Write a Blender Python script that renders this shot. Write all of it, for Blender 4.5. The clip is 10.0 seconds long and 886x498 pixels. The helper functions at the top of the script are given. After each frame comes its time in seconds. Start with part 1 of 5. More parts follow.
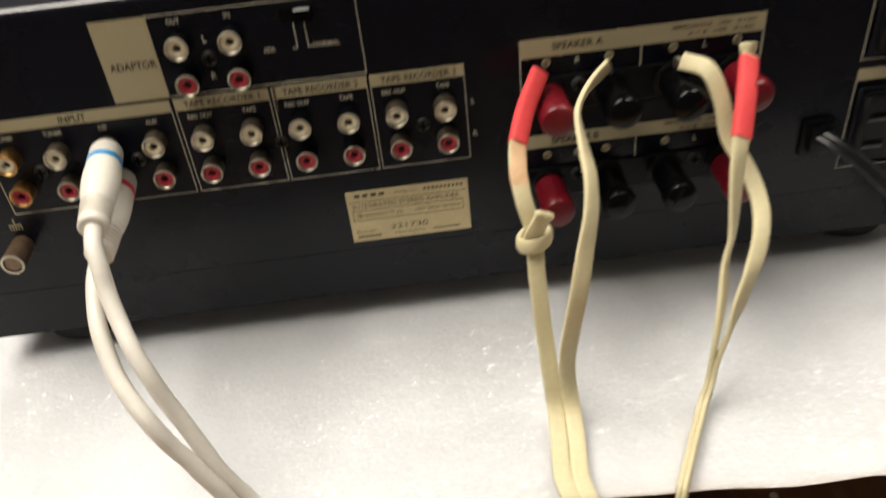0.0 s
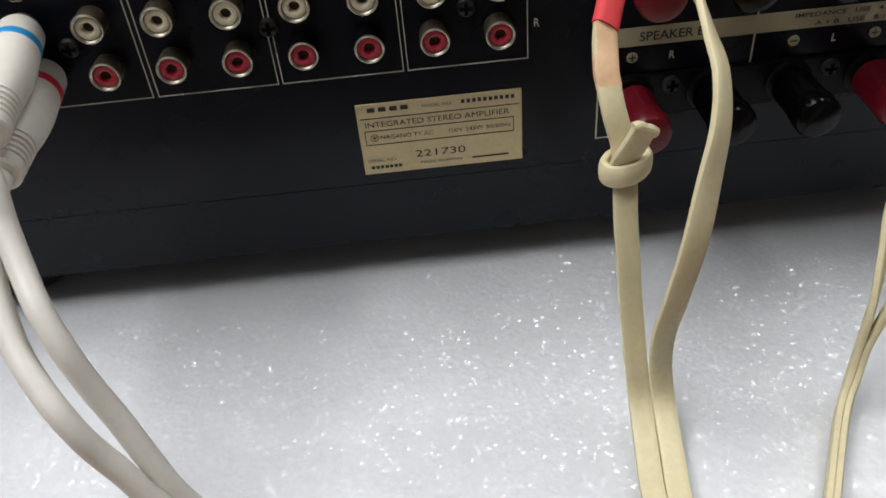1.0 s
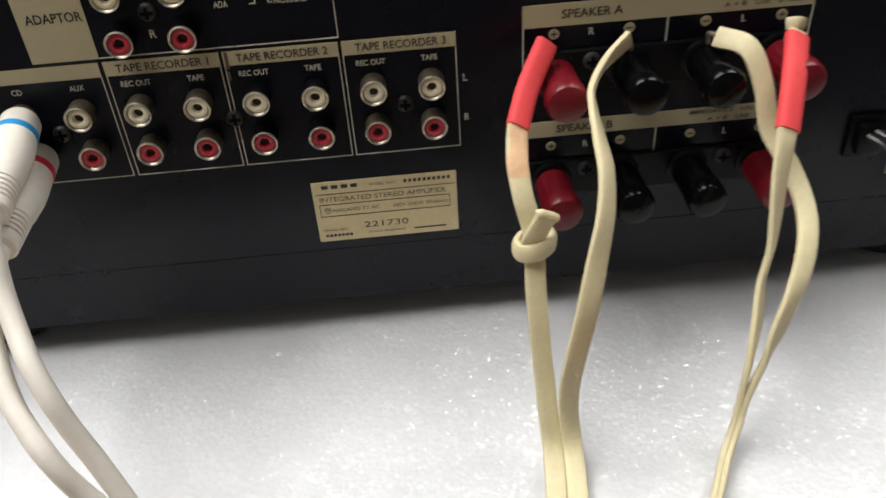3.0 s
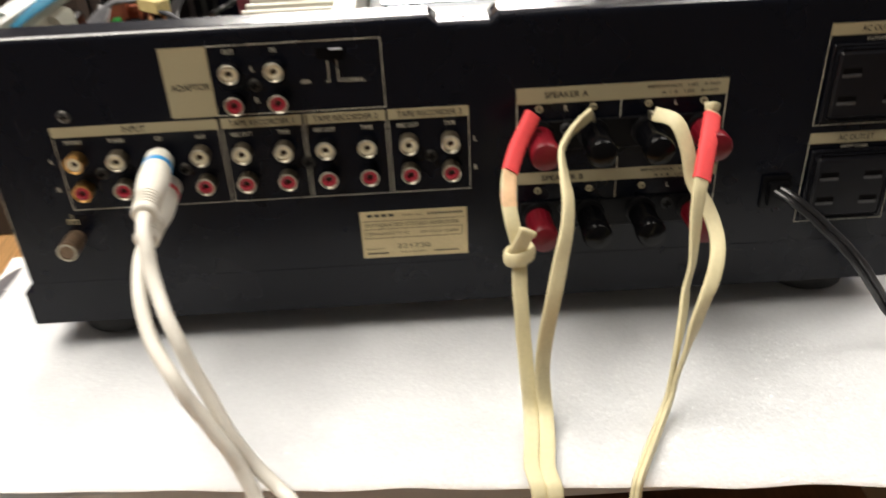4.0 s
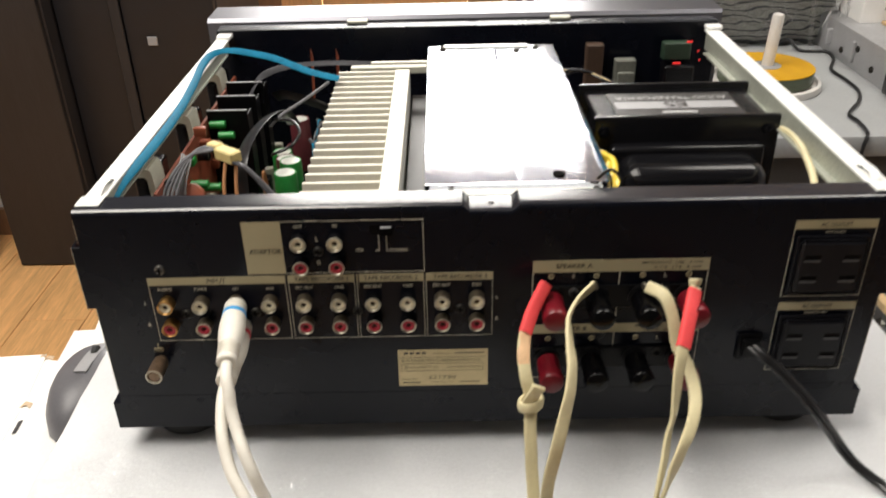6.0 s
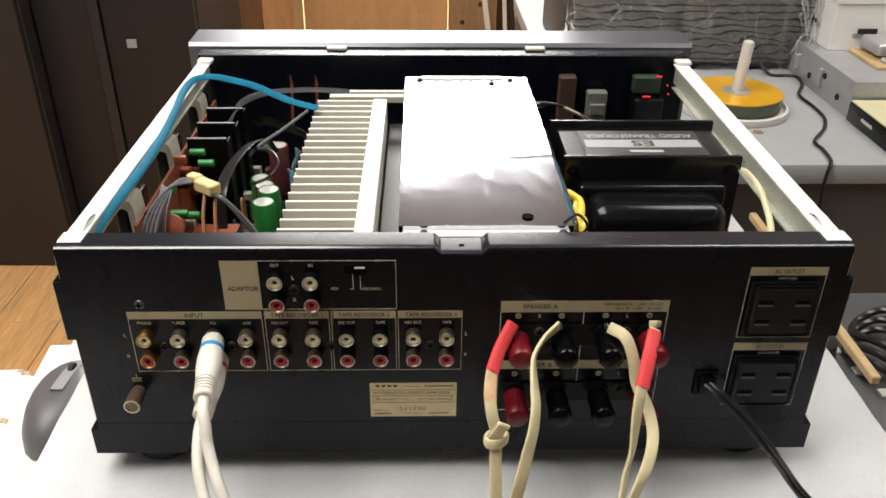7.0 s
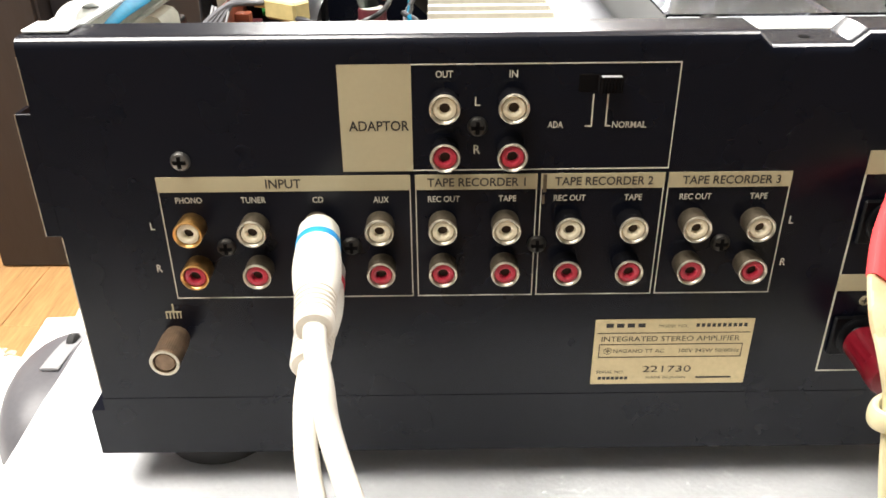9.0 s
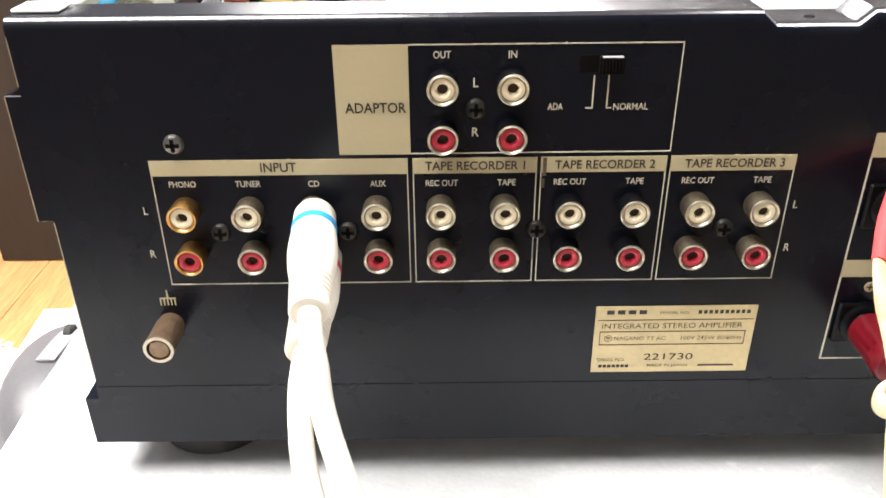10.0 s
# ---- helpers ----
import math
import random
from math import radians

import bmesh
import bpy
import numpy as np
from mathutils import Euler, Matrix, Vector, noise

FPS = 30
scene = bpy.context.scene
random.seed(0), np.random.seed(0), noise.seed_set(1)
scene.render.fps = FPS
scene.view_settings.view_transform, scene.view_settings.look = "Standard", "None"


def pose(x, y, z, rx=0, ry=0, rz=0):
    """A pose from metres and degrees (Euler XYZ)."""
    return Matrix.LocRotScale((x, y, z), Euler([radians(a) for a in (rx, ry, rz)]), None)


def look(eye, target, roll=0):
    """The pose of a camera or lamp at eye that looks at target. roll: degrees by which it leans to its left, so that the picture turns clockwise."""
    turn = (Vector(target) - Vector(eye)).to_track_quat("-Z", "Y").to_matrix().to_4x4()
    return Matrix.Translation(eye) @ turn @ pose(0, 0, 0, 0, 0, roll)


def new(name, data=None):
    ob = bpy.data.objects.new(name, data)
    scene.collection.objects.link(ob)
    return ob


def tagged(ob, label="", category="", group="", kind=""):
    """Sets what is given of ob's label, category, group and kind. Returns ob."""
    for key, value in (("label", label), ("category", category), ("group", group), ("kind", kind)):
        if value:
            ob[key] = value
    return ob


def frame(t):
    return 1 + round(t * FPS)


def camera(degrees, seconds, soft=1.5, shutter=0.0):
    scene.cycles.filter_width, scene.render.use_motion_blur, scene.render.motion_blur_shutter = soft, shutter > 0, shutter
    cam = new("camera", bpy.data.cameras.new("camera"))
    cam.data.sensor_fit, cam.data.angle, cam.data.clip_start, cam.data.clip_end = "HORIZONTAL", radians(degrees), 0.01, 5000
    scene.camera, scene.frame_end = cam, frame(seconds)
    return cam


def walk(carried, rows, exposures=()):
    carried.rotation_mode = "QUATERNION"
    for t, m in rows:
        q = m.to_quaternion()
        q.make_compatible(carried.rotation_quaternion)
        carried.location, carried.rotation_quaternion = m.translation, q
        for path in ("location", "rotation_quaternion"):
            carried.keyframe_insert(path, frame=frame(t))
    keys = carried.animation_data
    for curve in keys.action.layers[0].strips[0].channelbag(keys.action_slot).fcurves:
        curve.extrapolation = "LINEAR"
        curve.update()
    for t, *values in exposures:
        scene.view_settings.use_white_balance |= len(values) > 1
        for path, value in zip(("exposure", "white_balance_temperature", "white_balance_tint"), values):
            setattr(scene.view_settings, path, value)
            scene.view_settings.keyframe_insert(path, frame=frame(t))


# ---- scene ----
cam = camera(56.52, 10.0, soft=1.6, shutter=0.5)
PATH = [
    (0, (0.1953, -0.2951, 0.2627), (0.1989, -0.1368, 0.1405), -6.51),
    (0.5, (0.1819, -0.2639, 0.2152), (0.1840, -0.1078, 0.0901), -6.39),
    (1, (0.1829, -0.2284, 0.1996), (0.1852, -0.0747, 0.0716), -5.66),
    (1.5, (0.1729, -0.2239, 0.1950), (0.1756, -0.0717, 0.0652), -5.52),
    (2, (0.1683, -0.2273, 0.2002), (0.1700, -0.0742, 0.0715), -5.10),
    (2.5, (0.1786, -0.2427, 0.2104), (0.1822, -0.0856, 0.0868), -4.68),
    (2.7, (0.1886, -0.2427, 0.2208), (0.1940, -0.0857, 0.0970), -4.48),
    (3.8, (0.2051, -0.3340, 0.2482), (0.2105, -0.1645, 0.1420), -3.04),
    (4, (0.1993, -0.3538, 0.2624), (0.2011, -0.1828, 0.1587), -2.97),
    (4.5, (0.1910, -0.3791, 0.2812), (0.1875, -0.2037, 0.1852), -3.01),
    (5, (0.1861, -0.3913, 0.3015), (0.1807, -0.2142, 0.2087), -2.48),
    (5.5, (0.1830, -0.3919, 0.3196), (0.1792, -0.2169, 0.2229), -1.99),
    (6, (0.1922, -0.3860, 0.3595), (0.1916, -0.2125, 0.2601), -1.21),
    (6.1, (0.1953, -0.3862, 0.3671), (0.1952, -0.2130, 0.2672), -0.97),
    (6.2, (0.1958, -0.3885, 0.3674), (0.1967, -0.2141, 0.2695), -0.89),
    (7.3, (0.1952, -0.3905, 0.3935), (0.2000, -0.2176, 0.2931), 1.00),
    (7.5, (0.1874, -0.3976, 0.3551), (0.1912, -0.2235, 0.2568), 1.24),
    (8, (0.1545, -0.3339, 0.2844), (0.1499, -0.1597, 0.1863), -0.44),
    (8.5, (0.1227, -0.2403, 0.2221), (0.1184, -0.0656, 0.1249), -1.24),
    (9, (0.1123, -0.2269, 0.2206), (0.1130, -0.0509, 0.1257), -0.51),
    (9.5, (0.1116, -0.2273, 0.2195), (0.1136, -0.0510, 0.1251), -0.52),
    (10, (0.1131, -0.2248, 0.2158), (0.1136, -0.0492, 0.1199), -0.55),
]
EXPOSE = [(0.0, 0.59, 7320, 10), (0.6, 0.43, 7120, 10), (1.0, 0.20, 6330, 10), (2.0, 0.38, 6320, 10), (2.6, 0.46, 6420, 10), (4.0, 0.78, 7150, 10), (4.6, 0.66, 7040, 10), (6.0, 0.55, 7090, 10), (7.5, 0.51, 6870, 10), (8.0, 0.61, 6820, 10), (8.5, 1.01, 6970, 10), (9.0, 1.64, 6880, 10), (10.0, 1.99, 6700, 10)]
walk(cam, [(t, look(eye, aim, roll)) for t, eye, aim, roll in PATH], EXPOSE)

# ---- world and lights ----
world = bpy.data.worlds.new("room_air")
scene.world = world
world.use_nodes = True
world.node_tree.nodes["Background"].inputs[0].default_value = (0.9, 0.95, 1.0, 1)
world.node_tree.nodes["Background"].inputs[1].default_value = 0.15


def overhead_lamp(name, at, aim, size_x, size_y, watts, colour):
    lamp = bpy.data.lights.new(name, "AREA")
    lamp.shape, lamp.size, lamp.size_y = "RECTANGLE", size_x, size_y
    lamp.energy, lamp.color = watts, colour
    ob = new(name, lamp)
    ob.matrix_world = look(at, aim)
    return ob


overhead_lamp("overhead_light", (-0.58, -0.10, 1.66), (-0.58, -0.10, 0), 1.2, 1.4, 37, (1.0, 0.985, 0.97))
overhead_lamp("overhead_light", (0.08, 4.13, 1.66), (0.08, 4.13, 0), 1.55, 1.94, 196, (0.97, 0.98, 1.0))
# unseen fill lamp, added to brighten the grey desk and the cartons
overhead_lamp("overhead_light", (1.25, 0.50, 1.66), (1.15, 0.9, 0.1), 1.1, 0.7, 16, (0.99, 0.985, 0.98))


# ---- materials ----
def mat(name, col, rough=0.5, metal=0.0, var=0.18, scale=30.0, fine=400.0, bump=0.05, coat=0.0, stretch=None, glow=None, spec=0.5):
    """A surface with two scales of colour change, uneven gloss and a fine relief."""
    m = bpy.data.materials.new(name)
    m.use_nodes = True
    nt = m.node_tree
    n, l = nt.nodes, nt.links
    b = n["Principled BSDF"]
    b.inputs["Metallic"].default_value = metal
    b.inputs["Coat Weight"].default_value = coat
    b.inputs["Specular IOR Level"].default_value = spec
    co = n.new("ShaderNodeTexCoord").outputs["Object"]
    if stretch:
        mp = n.new("ShaderNodeMapping")
        mp.inputs["Scale"].default_value = stretch
        l.new(co, mp.inputs[0])
        co = mp.outputs[0]
    big, small = n.new("ShaderNodeTexNoise"), n.new("ShaderNodeTexNoise")
    for node, s in ((big, scale), (small, fine)):
        node.inputs["Scale"].default_value = s
        node.inputs["Detail"].default_value = 4
        l.new(co, node.inputs["Vector"])
    mix = n.new("ShaderNodeMath")
    mix.operation = "MULTIPLY_ADD"
    l.new(small.outputs[0], mix.inputs[0])
    mix.inputs[1].default_value = 0.5
    half = n.new("ShaderNodeMath")
    half.operation = "MULTIPLY"
    half.inputs[1].default_value = 0.5
    l.new(big.outputs[0], half.inputs[0])
    l.new(half.outputs[0], mix.inputs[2])
    ramp = n.new("ShaderNodeValToRGB")
    e = ramp.color_ramp.elements
    e[0].position, e[1].position = 0.32, 0.68
    e[0].color = (*[c * (1 - var) for c in col], 1)
    e[1].color = (*[min(1, c * (1 + var)) for c in col], 1)
    l.new(mix.outputs[0], ramp.inputs[0])
    l.new(ramp.outputs[0], b.inputs["Base Color"])
    rr = n.new("ShaderNodeMapRange")
    rr.inputs["To Min"].default_value, rr.inputs["To Max"].default_value = rough * 0.82, min(1, rough * 1.18)
    l.new(mix.outputs[0], rr.inputs["Value"])
    l.new(rr.outputs[0], b.inputs["Roughness"])
    if bump:
        bp = n.new("ShaderNodeBump")
        bp.inputs["Strength"].default_value = bump
        bp.inputs["Distance"].default_value = 0.0006
        l.new(small.outputs[0], bp.inputs["Height"])
        l.new(bp.outputs[0], b.inputs["Normal"])
    if glow:
        b.inputs["Emission Color"].default_value = (*glow[:3], 1)
        b.inputs["Emission Strength"].default_value = glow[3]
    return m


def foam_surface():
    """White packing foam: shiny closed cells a few millimetres wide."""
    m = mat("white_foam", (0.61, 0.625, 0.64), 0.42, var=0.05, scale=40, fine=450, bump=0, coat=0.25)
    nt = m.node_tree
    n, l = nt.nodes, nt.links
    b = n["Principled BSDF"]
    co = n.new("ShaderNodeTexCoord").outputs["Object"]
    cells = n.new("ShaderNodeTexVoronoi")
    cells.inputs["Scale"].default_value = 520
    waves = n.new("ShaderNodeTexNoise")
    waves.inputs["Scale"].default_value = 260
    waves.inputs["Detail"].default_value = 6
    l.new(co, cells.inputs["Vector"])
    l.new(co, waves.inputs["Vector"])
    add = n.new("ShaderNodeMath")
    add.operation = "MULTIPLY_ADD"
    l.new(cells.outputs["Distance"], add.inputs[0])
    add.inputs[1].default_value = 0.7
    l.new(waves.outputs[0], add.inputs[2])
    bp = n.new("ShaderNodeBump")
    bp.inputs["Strength"].default_value = 0.4
    bp.inputs["Distance"].default_value = 0.00012
    l.new(add.outputs[0], bp.inputs["Height"])
    l.new(bp.outputs[0], b.inputs["Normal"])
    facet = n.new("ShaderNodeTexVoronoi")
    facet.inputs["Scale"].default_value = 900
    l.new(co, facet.inputs["Vector"])
    tilt = n.new("ShaderNodeVectorMath")
    tilt.operation = "MULTIPLY_ADD"
    l.new(facet.outputs["Color"], tilt.inputs[0])
    tilt.inputs[1].default_value = (1.4, 1.4, 0)
    tilt.inputs[2].default_value = (-0.7, -0.7, 1)
    unit = n.new("ShaderNodeVectorMath")
    unit.operation = "NORMALIZE"
    l.new(tilt.outputs[0], unit.inputs[0])
    pick = n.new("ShaderNodeSeparateColor")
    l.new(facet.outputs["Color"], pick.inputs[0])
    few = n.new("ShaderNodeMapRange")
    few.inputs["From Min"].default_value, few.inputs["From Max"].default_value = 0.25, 0.95
    few.inputs["To Min"].default_value, few.inputs["To Max"].default_value = 0.0, 0.092
    l.new(pick.outputs[2], few.inputs["Value"])
    skin = n.new("ShaderNodeBsdfGlossy")
    skin.inputs["Roughness"].default_value = 0.22
    l.new(few.outputs[0], skin.inputs["Color"])
    l.new(unit.outputs[0], skin.inputs["Normal"])
    both = n.new("ShaderNodeAddShader")
    l.new(b.outputs[0], both.inputs[0])
    l.new(skin.outputs[0], both.inputs[1])
    l.new(both.outputs[0], n["Material Output"].inputs["Surface"])
    b.inputs["Subsurface Weight"].default_value = 0.85
    b.inputs["Subsurface Radius"].default_value = (1.0, 1.0, 1.0)
    b.inputs["Subsurface Scale"].default_value = 0.014
    b.inputs["Coat Roughness"].default_value = 0.2
    return m


def clear_film():
    m = mat("clear_film", (0.95, 0.96, 0.97), 0.14, var=0.03, scale=20, fine=60, bump=0.25)
    m.node_tree.nodes["Principled BSDF"].inputs["Transmission Weight"].default_value = 1.0
    m.node_tree.nodes["Principled BSDF"].inputs["IOR"].default_value = 1.5
    return m


M = {
    "foam": foam_surface(),
    "panel": mat("satin_black_steel", (0.003, 0.0038, 0.0075), 0.27, var=0.12, scale=9, fine=45, bump=0, spec=0.225),
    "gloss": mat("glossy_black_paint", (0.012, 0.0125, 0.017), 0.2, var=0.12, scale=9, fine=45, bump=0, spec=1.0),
    "print": mat("beige_print", (0.39, 0.34, 0.21), 0.55, var=0.03, scale=12, fine=700, bump=0.02),
    "ink": mat("black_ink", (0.014, 0.012, 0.010), 0.5, var=0.1, bump=0),
    "plate": mat("pale_gold_plate", (0.57, 0.46, 0.26), 0.42, metal=0.35, var=0.1, scale=70, fine=600, bump=0.03),
    "nickel": mat("aged_nickel", (0.50, 0.46, 0.37), 0.42, metal=1.0, var=0.25, scale=160, fine=900, bump=0.08),
    "tarnish": mat("tarnished_nickel", (0.12, 0.098, 0.068), 0.5, metal=0.8, var=0.3, scale=160, fine=900, bump=0.1),
    "brass": mat("gold_plating", (0.62, 0.36, 0.13), 0.35, metal=1.0, var=0.25, scale=200, fine=900, bump=0.08),
    "ivory": mat("ivory_plastic", (0.70, 0.63, 0.46), 0.4, var=0.1, scale=200, bump=0.03),
    "red": mat("red_plastic", (0.40, 0.025, 0.045), 0.36, var=0.18, scale=200, bump=0.03),
    "hole": mat("dark_hole", (0.004, 0.0035, 0.0035), 0.9, bump=0, spec=0.05),
    "socketcore": mat("brown_contact", (0.05, 0.03, 0.018), 0.5, metal=0.4, bump=0),
    "black": mat("black_plastic", (0.004, 0.004, 0.005), 0.24, var=0.2, scale=90, fine=700, bump=0.05, spec=0.35),
    "rubber": mat("black_rubber", (0.015, 0.015, 0.015), 0.7, var=0.2, scale=100, bump=0.1),
    "screw": mat("dark_screw", (0.05, 0.047, 0.042), 0.55, metal=0.9, var=0.3, scale=200, bump=0.1),
    "postred": mat("red_terminal_plastic", (0.125, 0.004, 0.010), 0.33, var=0.2, scale=120, bump=0.03, spec=0.4),
    "capblack": mat("glossy_black_terminal", (0.002, 0.002, 0.0025), 0.18, var=0.2, scale=90, bump=0.02, spec=0.17),
    "palescrew": mat("dull_nickel_screw", (0.16, 0.155, 0.145), 0.45, metal=0.9, var=0.3, scale=200, bump=0.1),
    "lines": mat("pale_printed_lines", (0.50, 0.47, 0.375), 0.55, var=0.06, scale=300, fine=900, bump=0.0),
    "pit": mat("dull_black_plastic", (0.0025, 0.0025, 0.003), 0.4, var=0.2, scale=90, bump=0.03, spec=0.15),
    "white": mat("white_soft_plastic", (0.70, 0.67, 0.60), 0.42, var=0.05, scale=80, bump=0.03),
    "blue": mat("blue_band", (0.02, 0.28, 0.62), 0.4, var=0.1, bump=0.02),
    "redband": mat("red_band", (0.70, 0.03, 0.06), 0.4, var=0.1, bump=0.02),
    "cream": mat("cream_cable_sheath", (0.63, 0.56, 0.345), 0.55, var=0.08, scale=60, fine=500, bump=0.03),
    "sleeve": mat("red_heat_shrink", (0.75, 0.06, 0.065), 0.68, var=0.1, scale=90, bump=0.05),
    "cord": mat("black_cord", (0.012, 0.012, 0.013), 0.32, var=0.2, scale=80, bump=0.04),
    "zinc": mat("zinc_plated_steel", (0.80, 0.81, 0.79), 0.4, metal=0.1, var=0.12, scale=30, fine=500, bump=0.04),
    "shadezinc": mat("shaded_zinc", (0.42, 0.44, 0.38), 0.45, metal=0.4, var=0.2, scale=40, fine=500, bump=0.05),
    "alu": mat("cast_aluminium", (0.70, 0.675, 0.59), 0.5, metal=0.15, var=0.08, scale=40, fine=600, bump=0.06),
    "mirror": mat("bright_sheet_metal", (0.64, 0.67, 0.74), 0.085, metal=1.0, var=0.06, scale=9, fine=60, bump=0.06),
    "fascia": mat("brushed_black_aluminium", (0.17, 0.17, 0.19), 0.33, metal=0.7, var=0.15, scale=20, fine=500, bump=0.04, stretch=(0.05, 1, 1)),
    "core": mat("black_lacquer", (0.005, 0.005, 0.006), 0.2, var=0.2, scale=60, fine=500, bump=0.05, spec=0.35),
    "pcb": mat("brown_circuit_board", (0.24, 0.06, 0.03), 0.5, var=0.35, scale=120, fine=500, bump=0.1),
    "greenpcb": mat("dark_green_circuit_board", (0.02, 0.042, 0.025), 0.5, var=0.35, scale=120, fine=500, bump=0.1),
    "bracket": mat("grey_bracket_plastic", (0.42, 0.415, 0.34), 0.5, var=0.12, scale=80, bump=0.05),
    "bluewire": mat("blue_ribbon_cable", (0.003, 0.14, 0.24), 0.6, var=0.25, scale=60, fine=500, bump=0.1, spec=0.1),
    "greywire": mat("grey_wire", (0.04, 0.04, 0.045), 0.55, var=0.2, scale=100, bump=0.05, spec=0.2),
    "yellow": mat("yellow_plastic", (0.62, 0.50, 0.22), 0.5, var=0.12, scale=150, bump=0.08),
    "yellowwire": mat("yellow_wire", (0.75, 0.55, 0.04), 0.45, var=0.15, scale=150, bump=0.05),
    "greencap": mat("green_capacitor_sleeve", (0.012, 0.2, 0.04), 0.35, var=0.15, scale=120, bump=0.03),
    "maroon": mat("maroon_capacitor_sleeve", (0.09, 0.02, 0.025), 0.35, var=0.2, scale=120, bump=0.03),
    "captop": mat("capacitor_top", (0.70, 0.72, 0.66), 0.35, metal=0.4, var=0.1, scale=200, bump=0.04),
    "orangewire": mat("orange_wire", (0.34, 0.15, 0.06), 0.5, var=0.15, bump=0.03),
    "copperpart": mat("orange_film_part", (0.27, 0.07, 0.035), 0.45, var=0.2, scale=120, bump=0.05),
    "dimplate": mat("dull_grey_plate", (0.05, 0.047, 0.045), 0.5, var=0.25, scale=60, bump=0.05),
    "label": mat("grey_label", (0.30, 0.30, 0.31), 0.45, var=0.08, scale=90, bump=0.02),
    "darklabel": mat("black_label", (0.035, 0.034, 0.034), 0.32, var=0.2, scale=90, bump=0.02),
    "labeltext": mat("pale_label_print", (0.34, 0.34, 0.34), 0.5, var=0.08, bump=0.0),
    "film": clear_film(),
    "redglow": mat("red_reflection_glow", (0.8, 0.02, 0.02), 0.4, bump=0, glow=(1, 0.03, 0.03, 0.12)),
    "mouse": mat("dark_grey_mouse_plastic", (0.105, 0.103, 0.112), 0.42, var=0.1, scale=80, bump=0.05),
    "paper": mat("white_paper", (0.80, 0.79, 0.75), 0.75, var=0.04, scale=25, bump=0.05),
    "desk": mat("white_desk_laminate", (0.78, 0.78, 0.76), 0.45, var=0.04, scale=10, bump=0.03),
    "wardrobe": mat("dark_stained_wood", (0.019, 0.0165, 0.0175), 0.6, var=0.35, scale=5, fine=60, bump=0.1, stretch=(6, 6, 0.5)),
    "blackcloth": mat("black_cabinet", (0.009, 0.0095, 0.013), 0.55, var=0.2, scale=30, bump=0.05),
    "ply": mat("orange_plywood", (0.66, 0.39, 0.19), 0.5, var=0.18, scale=6, fine=60, bump=0.06, stretch=(4, 4, 0.6)),
    "brownwood": mat("brown_board", (0.22, 0.12, 0.065), 0.55, var=0.25, scale=7, fine=70, bump=0.08, stretch=(4, 4, 0.6)),
    "darkbrown": mat("dark_brown_block", (0.055, 0.03, 0.018), 0.6, var=0.25, scale=60, bump=0.08),
    "midwood": mat("mid_brown_board", (0.40, 0.25, 0.13), 0.55, var=0.25, scale=7, fine=70, bump=0.08, stretch=(4, 4, 0.6)),
    "palewood": mat("pale_timber", (0.55, 0.38, 0.20), 0.55, var=0.15, scale=7, fine=70, bump=0.08, stretch=(4, 4, 0.6)),
    "greydesk": mat("grey_painted_steel", (0.33, 0.34, 0.345), 0.5, var=0.08, scale=20, fine=300, bump=0.04),
    "darksteel": mat("dark_grey_steel", (0.075, 0.078, 0.082), 0.5, var=0.12, scale=20, fine=300, bump=0.04),
    "disc": mat("gold_disc", (0.95, 0.50, 0.03), 0.2, metal=0.35, var=0.1, scale=25, fine=60, bump=0.0),
    "discedge": mat("disc_edges", (0.10, 0.12, 0.08), 0.25, var=0.3, scale=300, bump=0.0, stretch=(0.1, 0.1, 30)),
    "spindle": mat("grey_white_plastic", (0.62, 0.60, 0.57), 0.45, var=0.06, scale=80, bump=0.03),
    "cloth": mat("grey_woven_cloth", (0.39, 0.385, 0.35), 0.8, var=0.45, scale=60, fine=420, bump=0.5, stretch=(1, 1, 5)),
    "steelbox": mat("brushed_grey_metal", (0.46, 0.46, 0.47), 0.4, metal=0.5, var=0.15, scale=20, fine=400, bump=0.05),
    "card": mat("white_carton", (0.78, 0.77, 0.75), 0.6, var=0.04, scale=30, bump=0.03),
    "wall": mat("painted_wall", (0.41, 0.43, 0.47), 0.8, var=0.05, scale=4, fine=200, bump=0.1),
    "filmgrey": mat("dim_film_glint", (0.26, 0.26, 0.25), 0.3, var=0.3, scale=40, fine=200, bump=0.1),
    "filmglint": mat("bright_film_glint", (0.62, 0.63, 0.63), 0.25, var=0.3, scale=40, fine=200, bump=0.1),
    "farwall": mat("dim_grey_wall", (0.20, 0.205, 0.215), 0.8, var=0.06, scale=4, fine=200, bump=0.1),
    "ceiling": mat("dim_blue_ceiling_paint", (0.17, 0.215, 0.31), 0.85, var=0.04, scale=4, fine=200, bump=0.1),
    "whitewall": mat("white_painted_wall", (0.76, 0.76, 0.75), 0.8, var=0.04, scale=4, fine=200, bump=0.1),
    "socket": mat("black_socket_plastic", (0.007, 0.007, 0.009), 0.3, var=0.15, scale=90, fine=700, bump=0.04, spec=0.2),
    "shelf": mat("dark_brown_wood", (0.13, 0.062, 0.03), 0.45, var=0.4, scale=9, fine=70, bump=0.06, stretch=(4, 0.5, 1)),
    "palewire": mat("mid_grey_wire", (0.13, 0.13, 0.14), 0.5, var=0.2, scale=100, bump=0.05, spec=0.3),
    "shadedgrey": mat("shaded_grey_plastic", (0.13, 0.135, 0.115), 0.6, var=0.2, scale=80, bump=0.05),
    "slotlip": mat("dark_grey_plastic", (0.05, 0.05, 0.052), 0.4, var=0.2, scale=150, bump=0.05),
